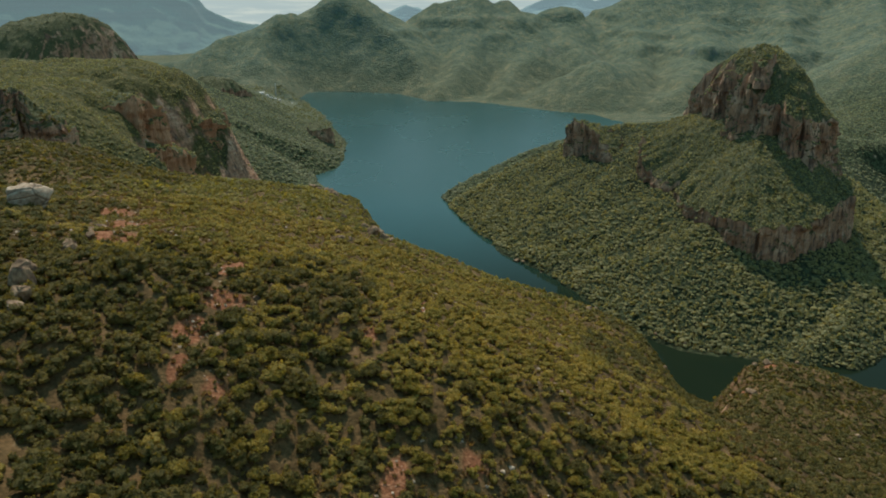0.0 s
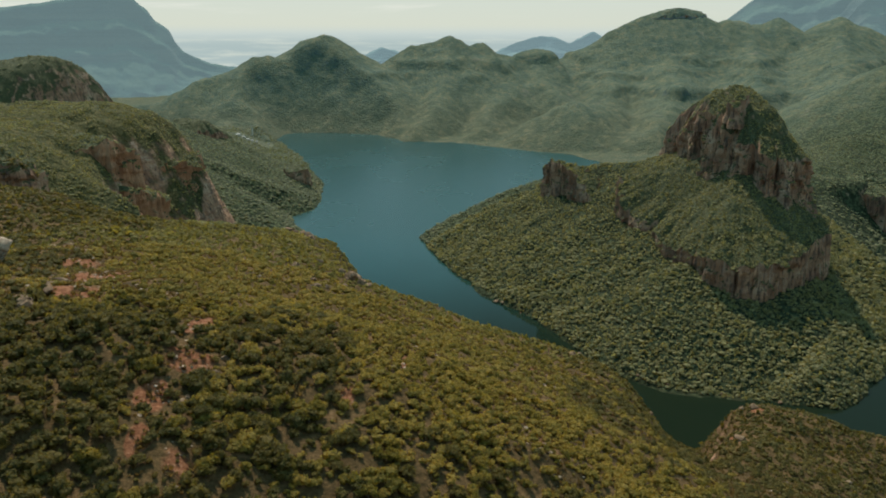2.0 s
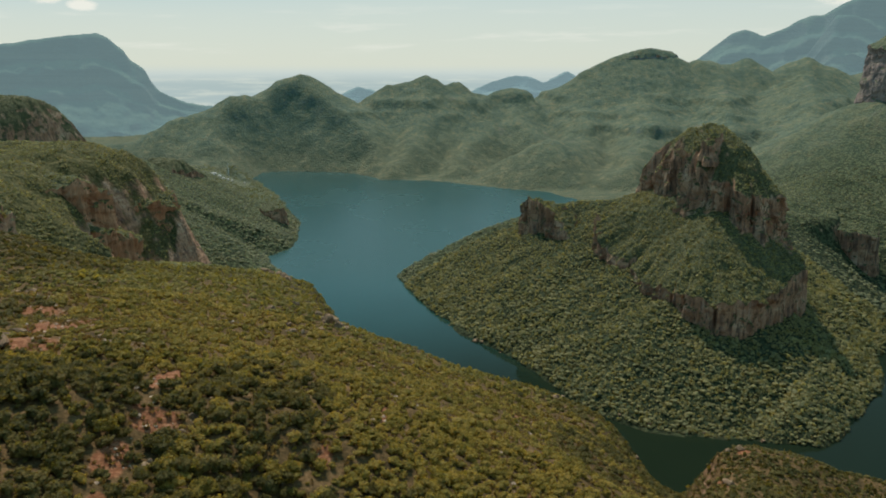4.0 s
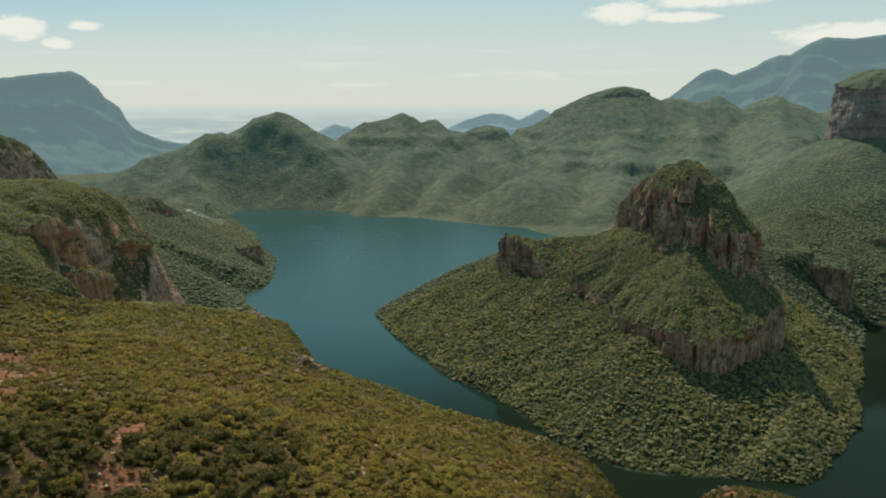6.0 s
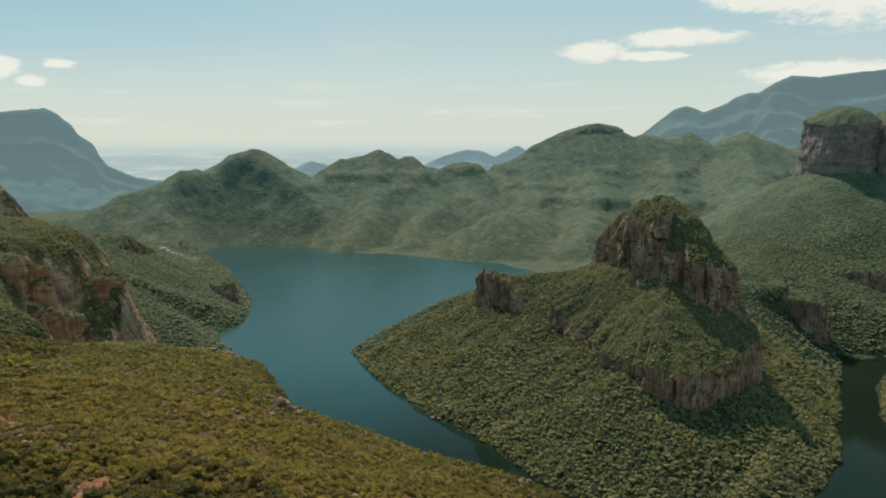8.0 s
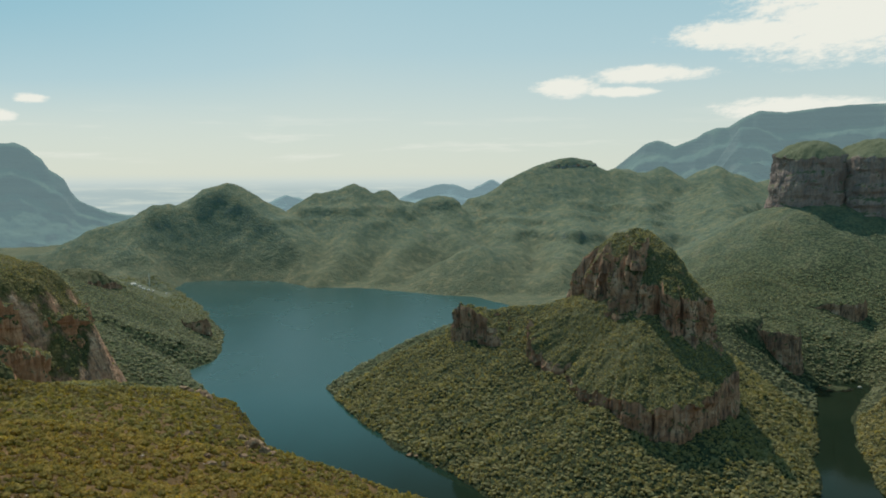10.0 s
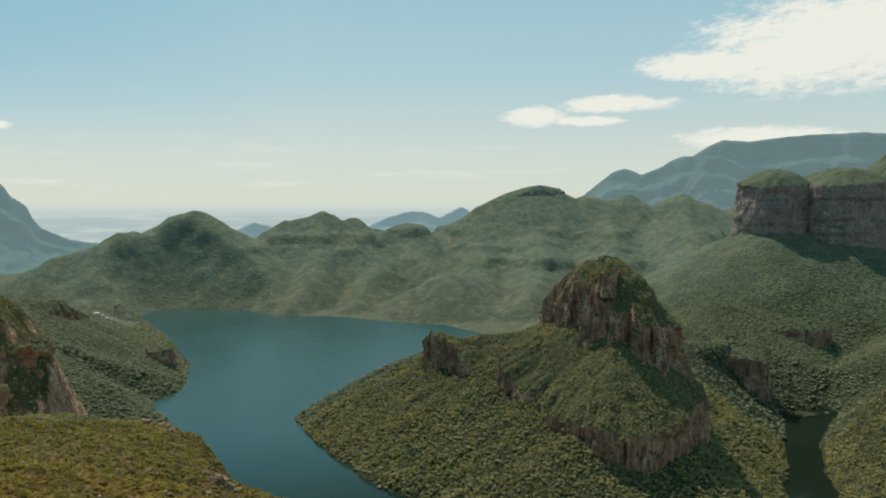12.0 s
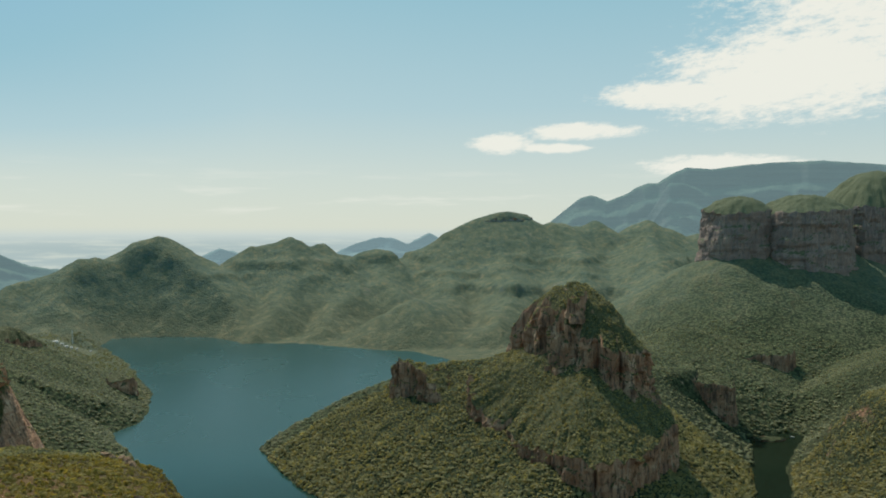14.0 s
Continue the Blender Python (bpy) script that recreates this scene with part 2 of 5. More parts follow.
def land(x, y):
    """Ground height over the plan."""
    shore = outside(LAKE, x + 7 * fbm(x / 60, y / 60, seed=3, octaves=3), y + 7 * fbm(x / 60, y / 60, seed=9, octaves=3))
    gully = ridged(x / 170, y / 170, seed=21) * 0.5
    # the hillside that the camera flies over
    tilt = 217 - 0.49 * (x - 32) - 0.2 * (y - 351)
    bench = 120 + np.maximum(900 - y, -260) * 0.236 - 0.12 * np.clip(x + 70, -80, 80)
    near = softmin(tilt, bench, 26) - 0.40 * np.clip(168 - y, 0, 60) * smoothstep(x, -150, -60)
    near = near + 33 * np.exp(-((x + 275) / 80) ** 2 - ((y - 500) / 90) ** 2)
    near = near - 13 * np.exp(-((x + 12) / 72) ** 2 - ((y - 445) / 85) ** 2)
    near = softmax(near, ridge(KNOLL_SPUR, x, y, 0.42, 16), 8) - 18 * np.exp(-(((x - 118) - 0.28 * (y - 330)) / 22) ** 2 - ((y - 350) / 70) ** 2)
    over = outside(NEAR_RIM, x + 6 * fbm(x / 40, y / 40, seed=61), y + 6 * fbm(x / 40, y / 40, seed=62))
    near = near - 1.15 * np.maximum(over, 0) - 0.0025 * np.maximum(over + 40, 0) ** 2 * (over < 60)
    near = near + 5 * gully + 4 * fbm(x / 55, y / 55, seed=5)
    near = np.where(y < 1500, near, near - 0.5 * (y - 1500))
    z = near
    z = np.where(x > 420, softmin(z, 70 - 0.2 * (x - 420), 20), z)
    edge = outside(TABLE_LAND, x + 10 * fbm(x / 50, y / 50, seed=71), y + 10 * fbm(x / 50, y / 50, seed=72))
    table = 246 - (0.0030 + 0.0085 * smoothstep(y, 800, 880)) * np.maximum(edge + 62, 0) ** 2 + 0.04 * np.clip(-edge, 0, 300) + 5 * fbm(x / 45, y / 45, seed=73)
    z = np.where((edge < 90) & (edge > -700), np.maximum(z, table), z)
    west = softmax(ridge(WEST_TABLE, x, y, 0.55), ridge(WEST_CAPE, x, y, 0.42), 12)
    z = np.maximum(z, west + 8 * gully)
    butte = ridge(BUTTE_CREST, x, y, 0.54, 14) - 20 * np.exp(-((x - 246) / 30) ** 2 - ((y - 1096) / 45) ** 2)
    butte = butte - 7 * np.exp(-(np.minimum(outside([(262, 1022), (222, 978), (184, 944)], x, y), 60) / 9) ** 2)
    talus = ridge(PEAK_TALUS, x, y, 0.66, 10, 0.00024)
    talus = talus + (3.5 * ridged(x / 120, y / 120, 3, 38) + 1.5 * fbm(x / 35, y / 35, seed=39)) * smoothstep(300 - talus, 0, 60)
    spur = softmax(softmax(ridge(EAST_SPUR, x, y, 0.42, 25, 0.00008), talus, 18), ridge([(640, 1290, 110), (700, 1262, 106), (756, 1246, 101), (778, 1288, 106)], x, y, 0.36, 24), 8)
    hill = np.where(y < 640, -50, 0) + ridge(EAST_HILL, x, y, 0.5, 40)
    z = np.maximum(z, softmax(butte, spur + 4 * ridged(x / 130, y / 130, 3, 35) * smoothstep(x, 560, 760), 14) + 5 * gully * smoothstep(shore, 10, 80))
    z = np.maximum(z, hill + 6 * gully)
    far = ridge(FAR_CREST, x, y, 0.60, 14, 0.00010)
    for s in SPURS:
        far = softmax(far, ridge(s, x, y, 0.55, 25), 16)
    crown = np.minimum(1, np.maximum(0, ridge(FAR_CREST, x, y, 0.0) - far) / 60)
    sway = 0.5 * fbm(x / 300, y / 300, seed=32, octaves=2)
    far = far + crown * (9 * ridged(x / 230 + sway, y / 900, 2, 33) + 5 * ridged(x / 95 + sway, y / 420, 2, 36) + 3 * ridged(x / 70, y / 70, 2, 34) - 9)
    # ledges of harder rock step the far slopes
    bed = far + 26 * fbm(x / 300, y / 300, seed=78, octaves=3)
    for level, lift in ((146, 15), (206, 15)):
        patch = smoothstep(fbm(x / 240, y / 240, seed=80 + level, octaves=4), 0.16, 0.36)
        far = far + lift * crown * patch * smoothstep(bed, level - 3, level + 3) * (1 - smoothstep(bed, level + 8, level + 66))
    shelf = far + 7 * fbm(x / 130, y / 130, seed=79, octaves=3)
    along = smoothstep(x, 640, 760) * (1 - smoothstep(x, 1130, 1300)) + smoothstep(x, 1230, 1290) * (1 - smoothstep(x, 1460, 1560))
    far = far + 17 * along * smoothstep(y, 2300, 2450) * smoothstep(shelf, 112, 117) * (1 - smoothstep(shelf, 122, 200))
    far = np.where(y > 1700, far, -200)
    z = np.maximum(z, far)
    ramp = (0.62 + 0.6 * smoothstep(-x, 235, 330) * smoothstep(-y, -1420, -1250) + 1.2 * np.exp(-((x - 712) / 52) ** 2 - ((y - 1292) / 52) ** 2) + 0.9 * np.exp(-((x - 860) / 130) ** 2 - ((y - 930) / 130) ** 2) + 0.3 * smoothstep(-y, -1000, -500) * smoothstep(-x, -330, -60)) * shore + 0.0012 * np.maximum(shore, 0) ** 2 * (y > 1500) + 1.5 + 3.0 * fbm(x / 24, y / 24, seed=14) * smoothstep(shore, 0, 30)
    z = softmin(z, ramp, 8)
    z = np.where(shore > 0, np.maximum(z, 0.35 + 0.04 * shore), z)
    return np.where(shore < 0, np.maximum(-0.5 * -shore * 1.0, -30), z)


CLEARINGS = [(-108, 245, 26, 50, 0.32), (-54, 151, 4.5, 6, 1.8), (-51, 165, 5, 5.5, 1.7), (-55, 186, 3.5, 10, 1.6), (-52, 134, 2.5, 6, 1.4), (-17, 166, 3, 5, 1.2), (-6, 200, 2, 9, 1.1), (-9, 128, 4, 8, 1.0), (-118, 262, 4, 14, 1.0), (-136, 288, 3, 14, 1.0), (-95, 240, 3, 16, 1.0), (-112, 300, 3, 12, 1.0), (-44, 128, 5, 10, 0.6), (-10, 118, 4, 12, 0.45), (6, 138, 4, 10, 0.4), (-24, 108, 5, 8, 0.5), (18, 112, 5, 12, 0.5), (30, 175, 8, 18, 0.7),
             (-96, 205, 12, 18, 0.8), (62, 190, 6, 16, 0.8), (105, 215, 5, 22, 0.9), (40, 260, 10, 16, 0.5), (-40, 395, 10, 16, 0.8), (86, 424, 8, 6, 1.2), (156, 345, 4, 5, 0.9), (188, 396, 5, 4, 0.9), (-70, 330, 14, 10, 0.5)]


def thicket(x, y):
    """How closed the bush is: over 0 in thickets, under it in clearings."""
    t = 0.45 * fbm(x / 34, y / 34, seed=101, octaves=3) + 0.35 * fbm(x / 11, y / 11, seed=111, octaves=2)
    for cx, cy, rx, ry, deep in CLEARINGS:
        t = t - deep * np.exp(-((x - cx) / rx) ** 2 - ((y - cy) / ry) ** 2)
    return t


def link(name, verts, faces, material, parent=None, smooth=True):
    mesh = bpy.data.meshes.new(name)
    verts, faces = np.asarray(verts, np.float32), np.asarray(faces, np.int32)
    k = faces.shape[1]
    mesh.vertices.add(len(verts))
    mesh.vertices.foreach_set("co", verts.ravel())
    mesh.loops.add(faces.size)
    mesh.loops.foreach_set("vertex_index", faces.ravel())
    mesh.polygons.add(len(faces))
    mesh.polygons.foreach_set("loop_start", np.arange(0, faces.size, k, dtype=np.int32))
    mesh.polygons.foreach_set("loop_total", np.full(len(faces), k, np.int32))
    mesh.update(calc_edges=True)
    mesh.polygons.foreach_set("use_smooth", np.full(len(faces), smooth))
    mesh.materials.append(material)
    ob = new(name, mesh)
    if parent is not None:
        ob.parent = parent
    return ob


def grid_faces(rows, cols, wrap=False):
    i, j = np.meshgrid(np.arange(rows - 1), np.arange(cols if wrap else cols - 1), indexing="ij")
    a, b = (i * cols + j).ravel(), (i * cols + (j + 1) % cols).ravel()
    return np.stack([a, b, b + cols, a + cols], 1)


# ---------------------------------------------------------------- materials


def material(name):
    m = bpy.data.materials.new(name)
    m.use_nodes = True
    return m, Nodes(m.node_tree)


def finish(n, color, rough, bump=None, dist=0.3, strength=0.6, spec=0.3, **more):
    p = n.n("ShaderNodeBsdfPrincipled", Base_Color=color, Roughness=rough, **more)
    p.inputs["Specular IOR Level"].default_value = spec
    if bump is not None:
        n.put(p.inputs["Normal"], n.n("ShaderNodeBump", Height=bump, Distance=dist, Strength=strength).outputs[0])
    n.n("ShaderNodeOutputMaterial", Surface=p.outputs[0])
    return p


def rock_color(n, pos):
    """Pinkish quartzite: ochre and red patches, dark water streaks down the walls, thin beds and lichen."""
    streak = n.noise(n.n("ShaderNodeMapping", dict(vector_type="POINT"), Vector=pos, Scale=(0.16, 0.16, 0.016)).outputs[0], 1.0, 6.0, 0.6)
    strata = n.noise(n.n("ShaderNodeMapping", Vector=pos, Scale=(0.010, 0.010, 0.20)).outputs[0], 1.0, 5.0, 0.6)
    wide = n.noise(pos, 0.035, 5.0, 0.6)
    spots = n.noise(pos, 0.45, 5.0, 0.65)
    base = n.ramp(wide, [(0.30, (0.190, 0.102, 0.062)), (0.46, (0.330, 0.178, 0.102)), (0.58, (0.450, 0.265, 0.158)), (0.74, (0.57, 0.405, 0.260))])
    base = n.mix(n.math("MULTIPLY", n.step(strata, 0.52, 0.66), 0.55), base, rgb(0.27, 0.120, 0.078))
    base = n.mix(n.math("MULTIPLY", n.step(streak, 0.50, 0.34), 0.75), base, rgb(0.085, 0.062, 0.050))
    crack = n.noise(n.n("ShaderNodeMapping", Vector=pos, Scale=(0.42, 0.42, 0.045)).outputs[0], 1.0, 4.0, 0.6)
    base = n.mix(n.math("MULTIPLY", n.step(crack, 0.46, 0.36), 0.8), base, rgb(0.045, 0.032, 0.026))
    base = n.mix(n.math("MULTIPLY", n.step(streak, 0.58, 0.70), 0.5), base, rgb(0.50, 0.37, 0.27))
    base = n.mix(n.math("MULTIPLY", n.step(spots, 0.56, 0.7), 0.5), base, rgb(0.075, 0.070, 0.058))
    return base, n.math("ADD", n.math("ADD", n.math("MULTIPLY", streak, 1.6), n.math("MULTIPLY", crack, 1.4)), n.math("ADD", strata, n.math("MULTIPLY", spots, 0.6)))


def make_rock(name, grey, pale, grass_haze=0.0, turf=0.40):
    m, n = material(name)
    pos = n.n("ShaderNodeNewGeometry").outputs["Position"]
    nz = n.n("ShaderNodeSeparateXYZ", Vector=n.n("ShaderNodeNewGeometry").outputs["Normal"]).outputs[2]
    base, relief = rock_color(n, pos)
    patch = n.noise(pos, 0.09, 5.0, 0.6)
    cover = n.step(n.math("ADD", nz, n.math("MULTIPLY", n.math("SUBTRACT", patch, 0.5), 1.1)), turf, turf + 0.18)
    grass = n.ramp(n.noise(pos, 0.25, 6.0, 0.7), [(0.3, (0.038, 0.044, 0.020)), (0.55, (0.088, 0.088, 0.038)), (0.75, (0.185, 0.150, 0.072))])
    base = n.mix(grey, base, rgb(*pale))
    grass = n.mix(grass_haze, grass, rgb(0.125, 0.145, 0.085))
    finish(n, n.mix(cover, base, grass), 0.9, relief, 1.6, 0.9, 0.15)
    return m


def make_ground():
    m, n = material("bushveld_ground")
    geo = n.n("ShaderNodeNewGeometry").outputs
    pos, xyz = geo["Position"], n.n("ShaderNodeSeparateXYZ", Vector=geo["Position"]).outputs
    nz = n.n("ShaderNodeSeparateXYZ", Vector=geo["Normal"]).outputs[2]
    rock, relief = rock_color(n, pos)
    fine, mid, wide = n.noise(pos, 0.9, 6.0, 0.7), n.noise(pos, 0.11, 6.0, 0.62), n.noise(pos, 0.012, 5.0, 0.6)
    grass = n.ramp(n.math("ADD", n.math("MULTIPLY", fine, 0.45), n.math("MULTIPLY", mid, 0.55)),
                   [(0.32, (0.034, 0.021, 0.009)), (0.46, (0.080, 0.050, 0.019)), (0.57, (0.150, 0.088, 0.036)), (0.70, (0.25, 0.150, 0.074))])
    soil = n.ramp(fine, [(0.3, (0.10, 0.036, 0.016)), (0.52, (0.23, 0.092, 0.042)), (0.72, (0.38, 0.20, 0.11))])
    bare = n.step(n.math("ADD", n.n("ShaderNodeAttribute", dict(attribute_name="bare")).outputs["Fac"], n.math("MULTIPLY", n.math("SUBTRACT", mid, 0.5), 1.3)), 0.45, 0.75)
    col = n.mix(bare, grass, soil)
    # close woodland clothes the slopes across the water
    wood = n.ramp(n.math("ADD", n.math("MULTIPLY", n.noise(pos, 0.075, 7.0, 0.72), 0.6), n.math("MULTIPLY", wide, 0.4)),
                  [(0.34, (0.052, 0.066, 0.030)), (0.5, (0.092, 0.104, 0.046)), (0.62, (0.138, 0.134, 0.064)), (0.75, (0.195, 0.158, 0.080))])
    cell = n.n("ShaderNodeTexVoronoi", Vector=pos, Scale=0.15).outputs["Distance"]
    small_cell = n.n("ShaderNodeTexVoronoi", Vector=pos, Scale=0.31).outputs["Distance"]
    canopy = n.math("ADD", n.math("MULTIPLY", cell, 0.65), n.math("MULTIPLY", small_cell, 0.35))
    # shade between the crowns, put into the colour along the cell edges
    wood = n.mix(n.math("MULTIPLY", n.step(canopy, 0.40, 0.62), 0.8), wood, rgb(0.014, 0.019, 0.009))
    # the nearer forest floor darkened as well, for the shade under its trees
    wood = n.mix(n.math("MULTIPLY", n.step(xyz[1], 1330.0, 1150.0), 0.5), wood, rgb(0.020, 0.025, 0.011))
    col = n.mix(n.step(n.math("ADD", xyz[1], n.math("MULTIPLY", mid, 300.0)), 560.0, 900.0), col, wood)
    turf = n.ramp(n.math("ADD", n.math("MULTIPLY", mid, 0.5), n.math("MULTIPLY", n.noise(pos, 0.35, 6.0, 0.75), 0.5)), [(0.40, (0.032, 0.036, 0.012)), (0.50, (0.070, 0.066, 0.023)), (0.62, (0.145, 0.112, 0.044))])
    west = n.math("MULTIPLY", n.step(xyz[0], -280.0, -340.0), n.math("MULTIPLY", n.step(xyz[1], 480.0, 560.0), n.step(xyz[1], 1330.0, 1230.0)))
    col = n.mix(west, col, turf)
    steep = n.step(n.math("ADD", nz, n.math("MULTIPLY", n.math("SUBTRACT", mid, 0.5), 0.35)), 0.52, 0.40)
    # scrub on the hills north of the lake, haze put into its paler, cooler colours
    mosaic = n.math("ADD", n.math("MULTIPLY", n.noise(pos, 0.016, 8.0, 0.74), 0.45), n.math("MULTIPLY", n.noise(pos, 0.07, 7.0, 0.78), 0.55))
    scrub = n.ramp(mosaic, [(0.37, (0.060, 0.090, 0.070)), (0.46, (0.098, 0.126, 0.084)), (0.54, (0.142, 0.150, 0.086)), (0.63, (0.205, 0.180, 0.100))])
    tuft = n.n("ShaderNodeTexVoronoi", Vector=pos, Scale=0.11).outputs["Distance"]
    scrub = n.mix(n.math("MULTIPLY", n.step(tuft, 0.52, 0.30), n.math("ADD", 0.25, n.math("MULTIPLY", n.step(n.noise(pos, 0.014, 3.0), 0.40, 0.60), 0.40))), scrub, rgb(0.072, 0.108, 0.086))
    scrub = n.mix(n.math("MULTIPLY", n.step(n.noise(pos, 0.011, 4.0, 0.65), 0.64, 0.70), 0.35), scrub, rgb(0.27, 0.220, 0.155))
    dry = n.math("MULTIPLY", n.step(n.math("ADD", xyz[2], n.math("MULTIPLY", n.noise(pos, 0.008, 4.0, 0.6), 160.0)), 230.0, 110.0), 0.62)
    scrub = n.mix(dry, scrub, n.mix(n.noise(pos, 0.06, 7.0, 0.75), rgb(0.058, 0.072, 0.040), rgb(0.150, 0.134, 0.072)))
    clumps = n.noise(pos, 0.036, 4.0, 0.62)
    scrub = n.mix(n.math("MULTIPLY", n.step(clumps, 0.50, 0.58), 0.36), scrub, rgb(0.050, 0.078, 0.048))
    scrub = n.mix(n.math("MULTIPLY", n.step(clumps, 0.45, 0.34), 0.50), scrub, rgb(0.215, 0.185, 0.100))
    north = n.math("ADD", n.math("ADD", xyz[1], n.math("MULTIPLY", xyz[0], 0.3)), n.math("MULTIPLY", wide, 200.0))
    # steep ledges, their rock blued in colour for the same haze
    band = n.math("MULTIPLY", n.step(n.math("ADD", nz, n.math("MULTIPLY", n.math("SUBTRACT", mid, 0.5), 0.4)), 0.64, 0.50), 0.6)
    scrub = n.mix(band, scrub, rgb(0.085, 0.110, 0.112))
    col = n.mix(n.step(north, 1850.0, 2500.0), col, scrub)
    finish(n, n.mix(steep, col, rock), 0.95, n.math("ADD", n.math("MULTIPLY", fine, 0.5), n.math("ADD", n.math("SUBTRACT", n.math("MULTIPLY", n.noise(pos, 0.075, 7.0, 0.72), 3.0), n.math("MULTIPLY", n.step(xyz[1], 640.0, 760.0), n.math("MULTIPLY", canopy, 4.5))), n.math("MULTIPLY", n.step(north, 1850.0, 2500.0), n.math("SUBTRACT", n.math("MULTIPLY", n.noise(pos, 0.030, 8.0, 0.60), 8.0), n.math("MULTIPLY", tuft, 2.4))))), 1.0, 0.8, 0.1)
    return m


def make_foliage(name, dark, mid, light, scale=1.6):
    m, n = material(name)
    geo = n.n("ShaderNodeNewGeometry").outputs
    pos = geo["Position"]
    each = n.n("ShaderNodeObjectInfo").outputs["Random"]
    plant = n.n("ShaderNodeAttribute", dict(attribute_name="plant")).outputs["Fac"]
    stand = n.math("ADD", n.math("MULTIPLY", n.noise(pos, 0.035, 4.0), 0.34), n.math("MULTIPLY", n.noise(pos, 0.010, 4.0, 0.65), 0.34))
    tone = n.math("ADD", n.math("ADD", n.math("MULTIPLY", plant, 0.30), n.math("MULTIPLY", geo["Random Per Island"], 0.10)), n.math("ADD", stand, n.math("MULTIPLY", each, 0.06)))
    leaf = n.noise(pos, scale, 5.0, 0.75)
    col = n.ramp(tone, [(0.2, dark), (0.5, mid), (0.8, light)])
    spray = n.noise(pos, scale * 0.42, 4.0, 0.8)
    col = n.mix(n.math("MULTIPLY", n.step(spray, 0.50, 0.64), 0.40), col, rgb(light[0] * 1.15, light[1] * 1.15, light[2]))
    # gaps between leaves: their shade is mixed into the colour where the bump dips
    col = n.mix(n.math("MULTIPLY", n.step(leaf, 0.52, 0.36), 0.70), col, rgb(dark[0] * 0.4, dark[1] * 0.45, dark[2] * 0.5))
    bump = n.n("ShaderNodeBump", Height=leaf, Distance=0.6, Strength=0.8).outputs[0]
    front = n.n("ShaderNodeBsdfPrincipled", Base_Color=col, Roughness=0.7, Normal=bump)
    front.inputs["Specular IOR Level"].default_value = 0.25
    glow = n.n("ShaderNodeBsdfTranslucent", Color=n.mix(1.0, col, rgb(1.25, 1.15, 0.6), "MULTIPLY"), Normal=bump)
    both = n.n("ShaderNodeMixShader", Fac=0.5, i1=front.outputs[0], i2=glow.outputs[0])
    n.n("ShaderNodeOutputMaterial", Surface=both.outputs[0])
    return m


def make_water():
    m, n = material("lake_water")
    pos = n.n("ShaderNodeNewGeometry").outputs["Position"]
    ripple = n.noise(pos, 0.22, 6.0, 0.6)
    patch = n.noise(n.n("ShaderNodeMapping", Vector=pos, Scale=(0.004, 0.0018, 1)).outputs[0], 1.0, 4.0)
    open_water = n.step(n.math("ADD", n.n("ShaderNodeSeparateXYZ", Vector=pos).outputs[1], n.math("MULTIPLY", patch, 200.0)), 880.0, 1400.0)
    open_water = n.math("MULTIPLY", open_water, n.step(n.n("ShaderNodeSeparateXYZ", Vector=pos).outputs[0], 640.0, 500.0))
    # dark green tint in the river arms stands in for reflected hillsides
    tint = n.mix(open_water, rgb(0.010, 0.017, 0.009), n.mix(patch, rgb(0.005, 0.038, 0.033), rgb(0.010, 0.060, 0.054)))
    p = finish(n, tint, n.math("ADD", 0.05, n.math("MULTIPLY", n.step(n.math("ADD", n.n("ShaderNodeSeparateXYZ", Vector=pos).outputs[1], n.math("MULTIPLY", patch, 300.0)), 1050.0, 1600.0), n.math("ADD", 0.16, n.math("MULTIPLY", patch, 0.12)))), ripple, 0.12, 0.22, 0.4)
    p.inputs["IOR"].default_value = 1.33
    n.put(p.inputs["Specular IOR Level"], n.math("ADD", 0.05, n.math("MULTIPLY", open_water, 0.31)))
    return m


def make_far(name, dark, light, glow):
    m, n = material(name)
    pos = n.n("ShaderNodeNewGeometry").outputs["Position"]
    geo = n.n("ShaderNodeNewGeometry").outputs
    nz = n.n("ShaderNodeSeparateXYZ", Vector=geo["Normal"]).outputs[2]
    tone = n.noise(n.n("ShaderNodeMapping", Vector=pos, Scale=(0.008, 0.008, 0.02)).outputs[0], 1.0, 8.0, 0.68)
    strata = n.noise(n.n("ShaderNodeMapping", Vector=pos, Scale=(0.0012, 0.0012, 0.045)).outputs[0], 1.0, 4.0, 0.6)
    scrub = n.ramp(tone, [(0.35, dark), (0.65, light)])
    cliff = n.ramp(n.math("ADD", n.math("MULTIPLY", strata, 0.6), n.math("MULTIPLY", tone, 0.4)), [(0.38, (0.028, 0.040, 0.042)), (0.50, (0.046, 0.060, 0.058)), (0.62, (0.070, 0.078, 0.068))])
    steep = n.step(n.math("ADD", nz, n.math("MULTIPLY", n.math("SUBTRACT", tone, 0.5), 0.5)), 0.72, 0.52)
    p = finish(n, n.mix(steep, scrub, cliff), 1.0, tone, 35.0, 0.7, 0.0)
    # emission stands in for the haze lying over the far mountains
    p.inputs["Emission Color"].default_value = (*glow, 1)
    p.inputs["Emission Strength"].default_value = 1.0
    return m


